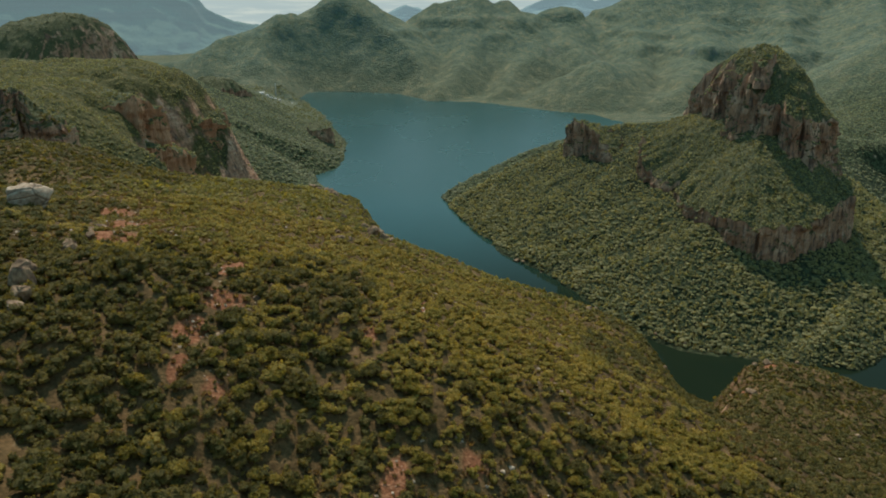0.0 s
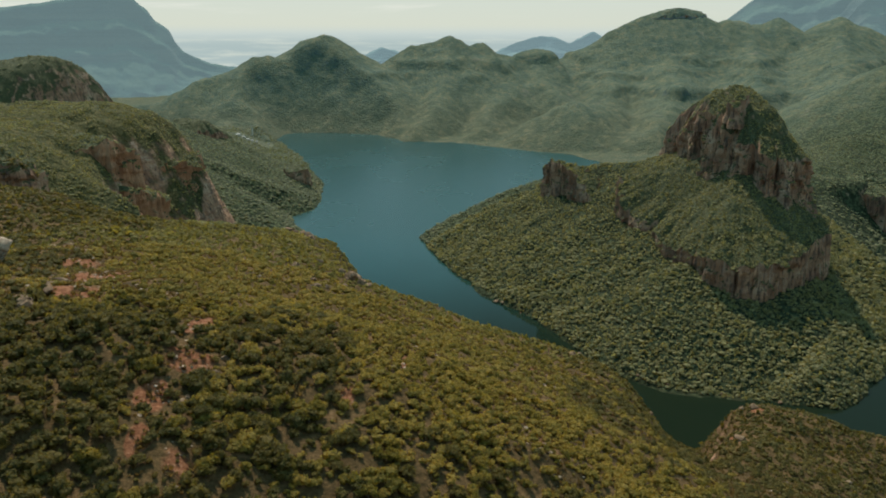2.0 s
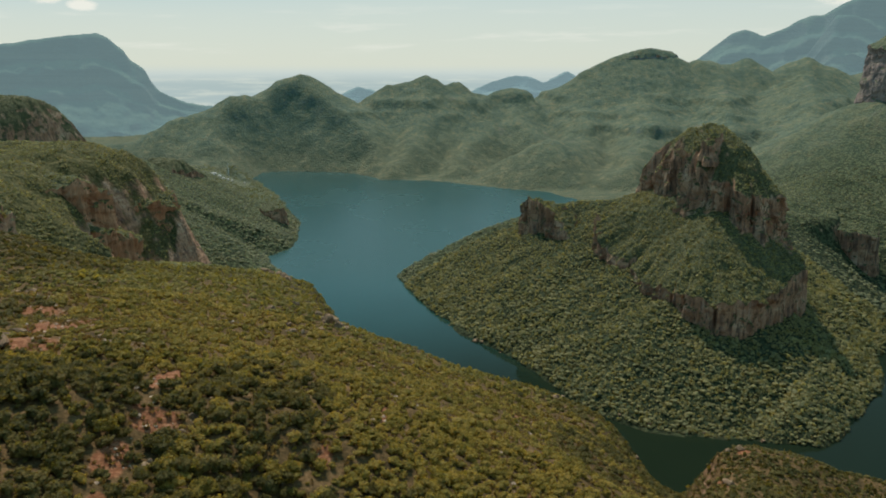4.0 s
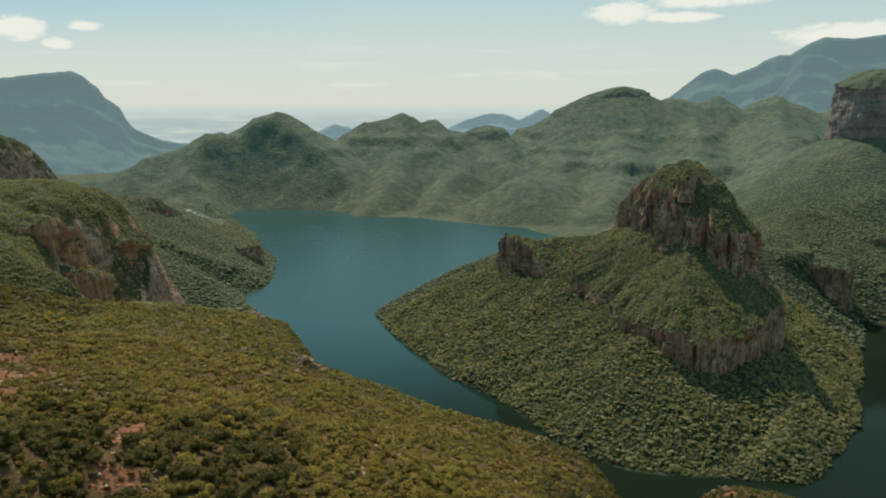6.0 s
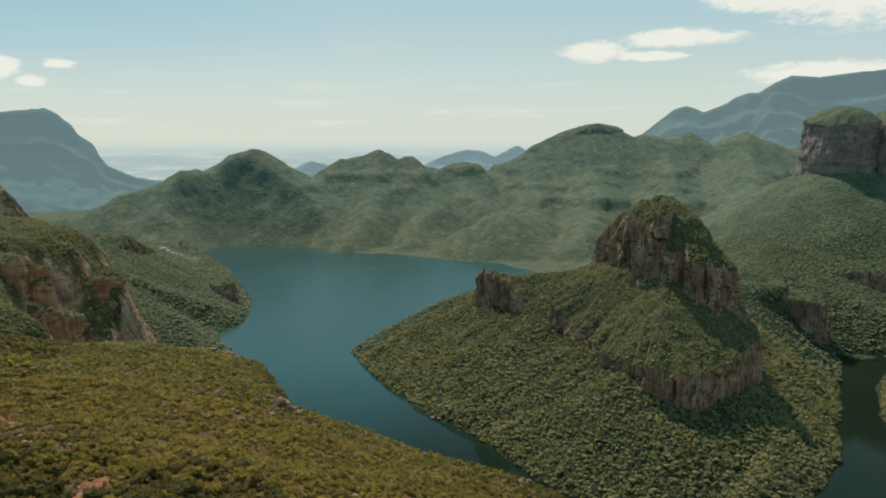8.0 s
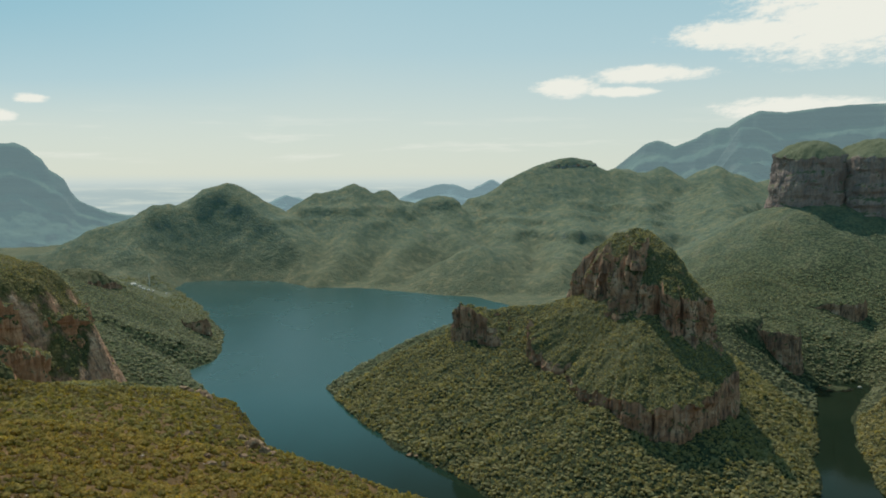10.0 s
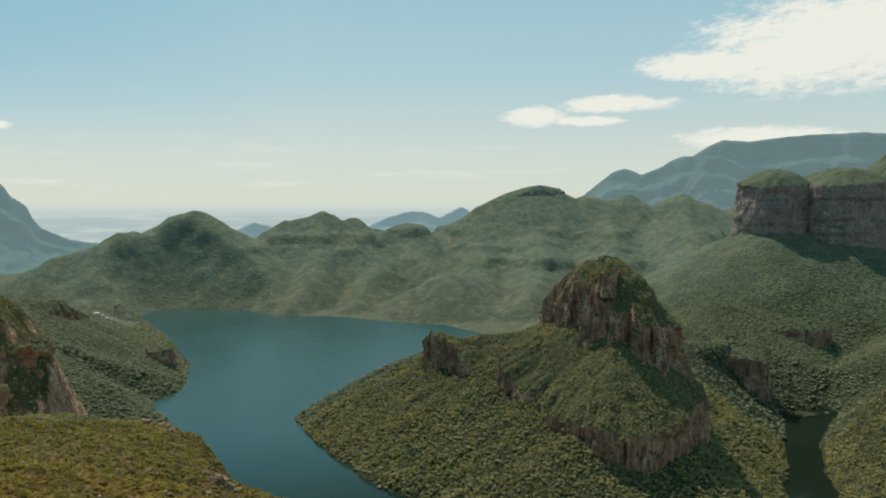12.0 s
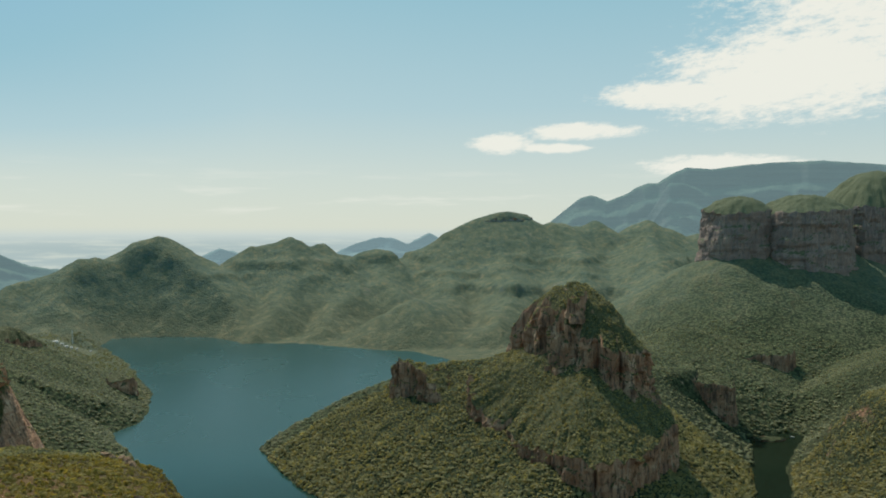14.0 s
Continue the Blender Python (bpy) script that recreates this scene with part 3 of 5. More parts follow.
ROCK, GROUND, WATER = make_rock("weathered_quartzite", 0.0, (0.2, 0.2, 0.2)), make_ground(), make_water()
TURF = make_rock("bushy_rock_top", 0.0, (0.2, 0.2, 0.2), 0.0, 0.30)
# three copies with haze put into the colour: rock and grass mixed paler
HAZED_ROCK = make_rock("hazed_peak_rock", 0.65, (0.230, 0.195, 0.180), 0.5)
HAZED_TURF = make_rock("hazed_peak_top", 0.6, (0.19, 0.205, 0.205), 0.6, 0.12)
HAZED_LEDGE = make_rock("hazed_ledge_rock", 0.85, (0.165, 0.185, 0.175), 0.6)
RED_ROCK = make_rock("red_sandstone", 0.5, (0.46, 0.200, 0.090))
# darker copy of the bush foliage; on the east flank it paints the shade
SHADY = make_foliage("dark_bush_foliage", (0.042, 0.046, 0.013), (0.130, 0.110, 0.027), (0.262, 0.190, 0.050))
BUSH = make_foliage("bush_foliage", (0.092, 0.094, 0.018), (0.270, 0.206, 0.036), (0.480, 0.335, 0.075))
OLIVE = make_foliage("olive_bush_foliage", (0.085, 0.088, 0.022), (0.225, 0.188, 0.044), (0.390, 0.300, 0.078))
# WOOD and DISTANT: haze put into the colour as extra blue, more in DISTANT
WOOD = make_foliage("riverine_foliage", (0.124, 0.128, 0.062), (0.258, 0.242, 0.108), (0.415, 0.358, 0.152))
DISTANT = make_foliage("hazed_foliage", (0.120, 0.136, 0.078), (0.215, 0.222, 0.115), (0.330, 0.312, 0.155), 0.4)
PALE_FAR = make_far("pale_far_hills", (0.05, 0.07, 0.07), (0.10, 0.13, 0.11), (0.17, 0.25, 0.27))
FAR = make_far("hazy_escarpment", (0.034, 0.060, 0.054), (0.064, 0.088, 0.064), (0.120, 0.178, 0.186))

# ---------------------------------------------------------------- ground, water
CENTRE = (0.0, 20.0)
dense = np.linspace(-42.0, 54.0, 500)
angles = np.radians(np.concatenate([dense, np.linspace(54, 318, 60)[1:-1]]))
radii = np.concatenate([[0.5, 15, 30], np.geomspace(42, 400, 140), np.arange(407, 1400, 7), np.arange(1400, 2300, 14), np.arange(2300, 3620, 15), np.geomspace(3640, 4700, 10)])
rr, aa = np.meshgrid(radii, angles, indexing="ij")
gx, gy = CENTRE[0] + rr * np.sin(aa), CENTRE[1] + rr * np.cos(aa)
gz = land(gx, gy)
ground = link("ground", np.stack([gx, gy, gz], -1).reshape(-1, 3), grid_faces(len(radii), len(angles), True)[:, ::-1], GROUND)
bare = ground.data.attributes.new("bare", "FLOAT", "POINT")
bare.data.foreach_set("value", np.clip(1.5 * (-thicket(gx, gy) - 0.28), 0, 1).astype(np.float32).ravel())
tagged(ground, "bush-covered canyon slopes of red soil and dry grass", "ground", kind="structure")
wx, wy = np.meshgrid(np.linspace(-900, 1100, 24), np.linspace(480, 2900, 28), indexing="ij")
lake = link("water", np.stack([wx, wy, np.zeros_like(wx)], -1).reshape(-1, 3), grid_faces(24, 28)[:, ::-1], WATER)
tagged(lake, "calm teal reservoir water winding through the canyon", "lake", kind="structure")


# ---------------------------------------------------------------- rock bodies


def closed_curve(points, count):
    """Smooth closed curve through points of any dimension."""
    p = np.asarray(points, float)
    k = len(p)
    seg = np.linalg.norm(np.roll(p, -1, 0)[:, :2] - p[:, :2], axis=1)
    at = np.concatenate([[0], np.cumsum(seg)])
    s = np.linspace(0, at[-1], count, endpoint=False)
    i = np.clip(np.searchsorted(at, s, side="right") - 1, 0, k - 1)
    u = ((s - at[i]) / seg[i])[:, None]
    a, b, c, d = p[(i - 1) % k], p[i], p[(i + 1) % k], p[(i + 2) % k]
    return 0.5 * (2 * b + (c - a) * u + (2 * a - 5 * b + 4 * c - d) * u ** 2 + (3 * b - a - 3 * c + d) * u ** 3)


def blocks(x, y, z, seed):
    """Jointed rock: each block stands out or back by a step of its own."""
    out = np.zeros_like(x)
    for size, tall, amount in ((17.0, 34.0, 3.0), (7.5, 12.0, 1.7)):
        wx, wy, wz = (0.35 * vnoise(x / size, y / size, z / tall, seed + 51 + k) for k in range(3))
        ix, iy, iz = (np.floor(v).astype(int) for v in (x / size + wx, y / size + wy, z / tall + wz + 0.3 * x / size))
        out = out + amount * (hash01(ix, iy, iz, seed + int(size)) - 0.5)
    return out


def rock_body(name, outline, depth, dome, label, category, seed, step=3.0, batter=0.16, rough=1.0, peak=None, power=1.6, stone=None, top=None, beds=1.0):
    """A cliff-sided rock: outline of (x, y, rim height), its walls going down by depth, its top rising by dome to peak."""
    raw = np.asarray(outline, float)
    length = np.linalg.norm(np.roll(raw, -1, 0)[:, :2] - raw[:, :2], axis=1).sum()
    c = closed_curve(outline, max(40, int(length / step)))
    tang = np.roll(c, -1, 0)[:, :2] - np.roll(c, 1, 0)[:, :2]
    nor = np.stack([tang[:, 1], -tang[:, 0]], 1) / np.linalg.norm(tang, axis=1, keepdims=True)
    if (np.cross(c[:, :2], np.roll(c[:, :2], -1, 0))).sum() < 0:
        c, nor = c[::-1], nor[::-1]
    mid = np.array(peak if peak else c[:, :2].mean(0))
    if ((c[:, :2] - mid) * nor).sum() < 0:
        nor = -nor
    rows, rim0 = [], c[:, 2].copy()
    c[:, 2] += rough * (2.0 * ridged(c[:, 0] / 21, c[:, 1] / 21, 3, seed + 31) + 1.4 * np.tanh(4 * vnoise(c[:, 0] / 9, c[:, 1] / 9, None, seed + 32)))
    levels = np.linspace(1, 0, max(6, int(depth / step)))
    for v in levels:
        z = c[:, 2] - v * depth
        bend = 0.25 * vnoise(c[:, 0] / 30, c[:, 1] / 30, z / 40, seed + 3)
        col = ridged(c[:, 0] / 44, c[:, 1] / 44, 2, seed) * 3.0 + 1.8 * ridged(c[:, 0] / 15 + bend, c[:, 1] / 15, 2, seed + 6) + fbm(c[:, 0] / 12, c[:, 1] / 12, z / 22, 4, seed + 5) * 2.2
        col = col - 3.0 * np.exp(-(vnoise(c[:, 0] / 13 + bend, c[:, 1] / 13, None, seed + 9) / 0.11) ** 2)
        led = vnoise(z / 7.0 + 0.6 * vnoise(c[:, 0] / 40, c[:, 1] / 40, None, seed), c[:, 0] / 50, c[:, 1] / 50, seed + 8) * 0.5 + 0.8 * np.tanh(4 * vnoise(z / 17.0 + 3, c[:, 0] / 60, c[:, 1] / 60, seed + 11))
        push = (col * (1.25 - 0.25 * beds) + led * beds + 1.0 * blocks(c[:, 0], c[:, 1], z, seed)) * rough * 0.85 + batter * v * depth
        xy = c[:, :2] + nor * push[:, None]
        rows.append(np.column_stack([xy, z]))
    rim = rows[-1]
    rings = max(8, int(np.linalg.norm(c[:, :2] - mid, axis=1).mean() / (step * 1.3)))
    for k in range(1, rings + 1):
        u = k / rings
        xy = c[:, :2] * (1 - u) + mid * u + (rim[:, :2] - c[:, :2]) * (1 - u) ** 7
        xy = xy + rough * 1.6 * np.column_stack([fbm(xy[:, 0] / 17, xy[:, 1] / 17, None, 2, seed + 21), fbm(xy[:, 0] / 17, xy[:, 1] / 17, None, 2, seed + 22)]) * min(1, 5 * u) * (1 - u)
        z = rim0 * (1 - u) + rim0.mean() * u + (rim[:, 2] - rim0) * (1 - u) ** 6 + dome * (1 - (1 - u) ** power)
        z = z + (1 - u * 0.6) * rough * (2.2 * fbm(xy[:, 0] / 21, xy[:, 1] / 21, None, 3, seed + 2) + 2.6 * np.maximum(0, ridged(xy[:, 0] / 26, xy[:, 1] / 26, 2, seed + 4) - 0.3)) * min(1, 4 * u)
        rows.append(np.column_stack([xy, z]))
    thing = new(name)
    thing.location = (*mid, float(c[:, 2].min()) - depth)
    bpy.context.view_layer.update()
    shift = np.array(thing.location)
    k = len(levels)
    for part_name, some, text in (("rock_wall", rows[:k], ""), ("crown", rows[k - 1:], "bushy sloping top")):
        rock_parts.append(link(part_name, np.concatenate(some) - shift, grid_faces(len(some), len(c), True), (stone or ROCK) if not text else (top or TURF), thing, bool(text)))
        if text:
            rock_parts[-1]["label"] = text
    return tagged(thing, label, category)


rocks, rock_parts = [], []
CAP = [(354, 1101, 208), (362, 1062, 229), (372, 1023, 235), (384, 987, 229), (397, 958, 215), (423, 933, 202), (458, 931, 196), (482, 961, 194), (491, 999, 196), (474, 1051, 204), (421, 1108, 208)]
BENCH = [(272, 1050, 136), (278, 1018, 122), (294, 974, 109), (304, 934, 101), (310, 890, 100), (319, 860, 99), (338, 838, 103), (356, 826, 98), (384, 821, 96), (408, 828, 98), (438, 852, 106), (474, 884, 112), (500, 922, 118), (500, 970, 134), (450, 1040, 165), (395, 1085, 186), (335, 1096, 176), (300, 1090, 158)]
FIN = [(199, 1208, 140), (206, 1192, 155), (217, 1170, 154), (229, 1148, 150), (238, 1127, 136), (244, 1106, 118), (256, 1100, 110), (264, 1118, 124), (258, 1150, 140), (240, 1184, 152), (216, 1208, 150)]
rocks.append(rock_body("rock_bench", BENCH, 92, 74, "reddish quartzite cliff bench with bushes on its sloping top", "cliff", 4, 2.2, 0.05, 1.7, (415, 995), 1.2))
rocks.append(rock_body("butte", CAP, 104, 70, "steep domed quartzite butte with bushes on its crown", "butte", 11, 1.9, 0.14, 2.4, (424, 1026), 1.9))
rocks.append(rock_body("rock_fin", FIN, 66, 4, "serrated row of broken grey rock columns on the ridge", "rock", 17, 1.6, 0.10, 1.7))


def crag(x, y, r, rim, seed):
    """A rocky knuckle that breaks through the bush of a dome."""
    ring = [(x + r * (1 + 0.25 * math.sin(2 * a + seed)) * math.sin(a), y + 0.7 * r * math.cos(a), rim + 3 * math.sin(a + seed)) for a in np.linspace(0, 2 * math.pi, 9, endpoint=False)]
    return tagged(rock_body("crag", ring, 26, 4, "dark weathered crag among the bushes of the dome", "rock", seed, 1.8, 0.12, 1.2), group="crags of the butte")


for k, (x, y, r, rim) in enumerate([(405, 988, 8, 271), (395, 976, 9, 262), (436, 952, 7, 226), (375, 1012, 9, 246)]):
    rocks.append(crag(x, y, r, rim, 120 + k))
RED = [(-404, 856, 205), (-390, 878, 216), (-371, 900, 229), (-351, 920, 221), (-347, 938, 208), (-362, 965, 206), (-400, 985, 222), (-430, 930, 230), (-426, 880, 216)]
rocks.append(rock_body("cliff", RED, 74, 12, "red sandstone cliff edging a grassy plateau", "cliff", 23, 2.2, 0.10, 1.9, None, 1.6, RED_ROCK))
PROW = [(-400, 1010, 176), (-366, 1030, 172), (-340, 1072, 170), (-329, 1125, 168), (-346, 1172, 172), (-396, 1204, 182), (-430, 1130, 210), (-425, 1060, 205)]
rocks.append(rock_body("cliff", PROW, 80, 12, "broken brown cliff below the rounded end of the plateau", "cliff", 37, 2.1, 0.18, 2.8, None, 1.6, RED_ROCK))
STEP = [(-388, 868, 182), (-362, 870, 180), (-342, 890, 174), (-327, 924, 162), (-321, 962, 150), (-340, 988, 152), (-378, 960, 175)]
rocks.append(rock_body("cliff", STEP, 55, 6, "lower tier of broken reddish rock under the cliff", "cliff", 43, 2.2, 0.12, 1.9, None, 1.6, RED_ROCK))
NOOK = [(-345, 588, 274), (-325, 596, 270), (-308, 598, 254), (-301, 610, 245), (-312, 630, 238), (-342, 642, 252), (-368, 618, 268)]
rocks.append(rock_body("rock_outcrop", NOOK, 42, 8, "pale rock outcrop at the edge of the grassy slope", "rock", 26, 1.8, 0.30, 2.6))
DOME = [(-588, 1540, 204), (-600, 1480, 204), (-640, 1380, 206), (-720, 1300, 214), (-820, 1320, 222), (-860, 1450, 222), (-780, 1580, 210), (-660, 1590, 204)]
rocks.append(rock_body("dome", DOME, 50, 94, "rounded bush-topped hill with a dark cliff band", "hill", 29, 3.6, 0.12, 2.0, (-665, 1450), 2.3))
DARK = [(-535, 1690, 138), (-500, 1700, 138), (-462, 1760, 128), (-440, 1800, 112), (-470, 1830, 112), (-540, 1800, 130), (-580, 1740, 138)]
rocks.append(rock_body("rock_shoulder", DARK, 50, 30, "dark shaded rock shoulder above the lake", "cliff", 31, 3.4, 0.12, 2.0, None, 2.4))

CAPE = [(-300, 1728, 44), (-280, 1722, 47), (-262, 1738, 45), (-256, 1765, 40), (-275, 1785, 46), (-305, 1770, 54)]
rocks.append(rock_body("rock_ledge", CAPE, 36, 4, "dark broken cliff on the bushy cape", "rock", 33, 3.0, 0.10, 1.6))


def rondavel(name, x, y, r, rim, depth, dome, seed, label):
    ring = [(x + r * (1 + 0.07 * math.sin(3 * a + seed)) * math.sin(a), y + r * (1 + 0.08 * math.cos(2 * a + seed)) * math.cos(a), rim + 5 * math.sin(2 * a + seed)) for a in np.linspace(0, 2 * math.pi, 14, endpoint=False)]
    return tagged(rock_body(name, ring, depth, dome, label, "peak", seed, 4.0, 0.10, 1.6, None, 1.9, HAZED_ROCK, HAZED_TURF, 2.2), group="round cliff-sided peaks")


rocks.append(rondavel("peak", 1240, 1864, 84, 402, 190, 42, 41, "round cliff-sided peak with a green domed top"))
rocks.append(rondavel("peak", 1398, 1806, 110, 402, 215, 46, 47, "broad cliff-sided peak with a green domed top"))
rocks.append(rondavel("peak", 1668, 1862, 136, 420, 215, 98, 53, "cliff-sided peak rising to a green pointed top"))
rocks.append(rock_body("rock_block", [(722, 1250, 90), (738, 1228, 90), (770, 1206, 88), (792, 1216, 89), (804, 1252, 94), (775, 1295, 96), (732, 1290, 94)], 66, 4, "dark rock block below the green spur", "rock", 61, 3.0, 0.06, 1.3, None, 1.6, None, GROUND))
rocks.append(rock_body("rock_ledge", [(955, 1445, 92), (990, 1425, 96), (1035, 1398, 100), (1068, 1418, 104), (1045, 1470, 112), (980, 1485, 108)], 45, 5, "rock ledge on the wooded slope", "rock", 67, 4.0, 0.06, 1.3, None, 1.6, None, GROUND))


MESA = [(985, 3490, 396), (1020, 3450, 396), (1110, 3436, 401), (1205, 3436, 403), (1238, 3462, 408), (1232, 3500, 424), (1130, 3520, 424), (1020, 3528, 414)]
rocks.append(rock_body("mesa", MESA, 44, 30, "flat grassy mesa top edged by a low cliff", "cliff", 89, 4.0, 0.4, 1.2, None, 1.4, HAZED_LEDGE, GROUND))
# ---------------------------------------------------------------- escarpments on the horizon


def escarpment(name, line, slope_z, depth, seed, label, mat=None):
    """A long far mountain: crest line of (x, y, z), a cliff below it and a spreading foot."""
    p = np.asarray(line, float)
    at = np.concatenate([[0], np.cumsum(np.linalg.norm(np.diff(p[:, :2], axis=0), axis=1))])
    s = np.linspace(0, at[-1], int(at[-1] / 8))
    x, y, z = (np.convolve(np.pad(np.interp(s, at, p[:, i]), 1, mode="edge"), np.ones(3) / 3, "valid") for i in range(3))
    k = np.hypot(x, y)
    nx, ny = -x / k, -y / k
    rows = []
    for v in np.concatenate([[-0.3, -0.15], np.linspace(0, 0.55, 56), np.linspace(0.57, 1, 16)]):
        fall = np.interp(v + (0.05 * fbm(s / 260, np.full_like(s, v * 3), None, 3, seed + 2) if 0.02 < v < 0.9 else 0.0 * s), [-0.3, 0, 0.04, 0.11, 0.24, 0.29, 0.40, 0.44, 0.55, 1.0], [0.0, 0.0, 0.03, 0.24, 0.32, 0.48, 0.55, 0.64, 0.70, 1.0])
        run = depth * v
        rows.append(np.column_stack([x + nx * (run + 34 * ridged(s / 240, np.full_like(s, v * 1.5), 3, seed) * min(1, 6 * abs(v))), y + ny * (run + 34 * ridged(s / 240, np.full_like(s, v * 1.5), 3, seed) * min(1, 6 * abs(v))),
                                     z - fall * (z - slope_z) + 11 * fbm(s / 60, np.full_like(s, v * 9), None, 3, seed) * min(1, 3 * abs(v) + 0.15)]))
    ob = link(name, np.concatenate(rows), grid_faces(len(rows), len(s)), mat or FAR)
    return tagged(ob, label, "mountain", kind="structure")


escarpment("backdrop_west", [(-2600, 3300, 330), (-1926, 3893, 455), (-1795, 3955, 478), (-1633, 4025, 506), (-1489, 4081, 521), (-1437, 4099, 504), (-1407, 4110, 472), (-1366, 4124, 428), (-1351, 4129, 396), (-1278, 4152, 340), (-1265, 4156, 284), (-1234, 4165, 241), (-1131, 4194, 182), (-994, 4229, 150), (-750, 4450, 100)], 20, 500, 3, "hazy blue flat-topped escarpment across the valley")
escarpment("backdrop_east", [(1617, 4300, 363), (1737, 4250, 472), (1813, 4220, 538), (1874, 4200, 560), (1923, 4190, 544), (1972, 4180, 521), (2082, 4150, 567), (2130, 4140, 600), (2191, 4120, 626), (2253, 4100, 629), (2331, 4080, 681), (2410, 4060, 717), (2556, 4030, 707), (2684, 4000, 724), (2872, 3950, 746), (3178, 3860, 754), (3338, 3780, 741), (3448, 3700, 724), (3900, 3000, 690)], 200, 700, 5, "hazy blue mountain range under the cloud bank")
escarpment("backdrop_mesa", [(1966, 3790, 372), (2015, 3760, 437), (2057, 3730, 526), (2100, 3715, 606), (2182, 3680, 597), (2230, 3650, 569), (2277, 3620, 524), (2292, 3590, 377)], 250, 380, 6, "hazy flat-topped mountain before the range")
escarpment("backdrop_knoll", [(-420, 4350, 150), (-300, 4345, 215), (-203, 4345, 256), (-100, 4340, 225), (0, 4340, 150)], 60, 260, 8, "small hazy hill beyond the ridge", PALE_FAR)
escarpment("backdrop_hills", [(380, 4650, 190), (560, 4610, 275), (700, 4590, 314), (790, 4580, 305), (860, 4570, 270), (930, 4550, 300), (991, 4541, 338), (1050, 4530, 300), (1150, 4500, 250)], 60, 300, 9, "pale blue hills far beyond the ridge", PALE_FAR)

# ---------------------------------------------------------------- vegetation
from mathutils.bvhtree import BVHTree


def blob_template(level, seed, squash=0.75, rough=0.30, keep=-0.55):
    """A lumpy crown: a triangulated ball with pushed vertices, open underneath."""
    bm = bmesh.new()
    bmesh.ops.create_icosphere(bm, subdivisions=level, radius=1.0)
    bm.verts.index_update()
    v = np.array([p.co[:] for p in bm.verts])
    f = np.array([[q.index for q in t.verts] for t in bm.faces])
    bm.free()
    gen = np.random.default_rng(seed)
    v = v * (1 + rough * gen.uniform(-1, 1, (len(v), 1)) + 0.12 * gen.uniform(-1, 1, v.shape))
    f = f[v[f][:, :, 2].mean(1) > keep]
    used = np.unique(f)
    index = np.zeros(len(v), int)
    index[used] = np.arange(len(used))
    v = v[used]
    v[:, 2] *= squash
    return v, index[f]


def crown_template(lobes, level, seed, rough=0.28):
    """A crown of several lobes, about 1 in radius, standing on z = 0."""
    gen = np.random.default_rng(seed)
    vs, fs, base = [], [], 0
    for k in range(lobes):
        v, f = blob_template(level, seed * 31 + k, gen.uniform(0.65, 0.95), rough)
        size = gen.uniform(0.78, 1.15) * (1.0 / lobes ** 0.40) if lobes > 1 else 1.0
        a, r = 2.4 * k + gen.uniform(-0.5, 0.5), (0.78 * math.sqrt(k / lobes) * gen.uniform(0.8, 1.1) if k else 0.0)
        v = v * size + (r * math.cos(a), r * math.sin(a), (0.30 + 0.75 * math.sqrt(max(0.0, 1 - r * r))) * gen.uniform(0.8, 1.15) if lobes > 1 else 0.55)
        vs.append(v), fs.append(f + base)
        base += len(v)
    return np.concatenate(vs), np.concatenate(fs)


def leafy_template(lobes, leaves, seed, leaf=0.2, level=1):
    """A crown of lobes clothed in small sprays of leaves that stand off at all angles."""
    v, f = crown_template(lobes, level, seed, 0.26)
    gen = np.random.default_rng(seed + 7)
    mid = v[f].mean(1)
    nor = np.cross(v[f[:, 1]] - v[f[:, 0]], v[f[:, 2]] - v[f[:, 0]])
    area = np.linalg.norm(nor, axis=1) + 1e-9
    nor = nor / area[:, None]
    pick = gen.choice(len(f), leaves, p=area / area.sum())
    bary = gen.dirichlet((1, 1, 1), leaves)
    at = (v[f[pick]] * bary[:, :, None]).sum(1) + nor[pick] * gen.uniform(0.0, 0.16, (leaves, 1))
    face = nor[pick] + 0.75 * gen.normal(size=(leaves, 3)) + (0, 0, 0.35)
    face /= np.linalg.norm(face, axis=1, keepdims=True)
    side = np.cross(face, gen.normal(size=(leaves, 3)))
    side /= np.linalg.norm(side, axis=1, keepdims=True) + 1e-9
    up = np.cross(face, side)
    size = leaf * gen.uniform(0.6, 1.4, (leaves, 1))
    tri = np.stack([at + side * size, at - 0.6 * side * size + 0.85 * up * size, at - 0.5 * side * size - 0.8 * up * size], 1)
    return np.concatenate([v * (0.95, 0.95, 0.92), tri.reshape(-1, 3)]), np.concatenate([f, len(v) + np.arange(3 * leaves).reshape(-1, 3)])


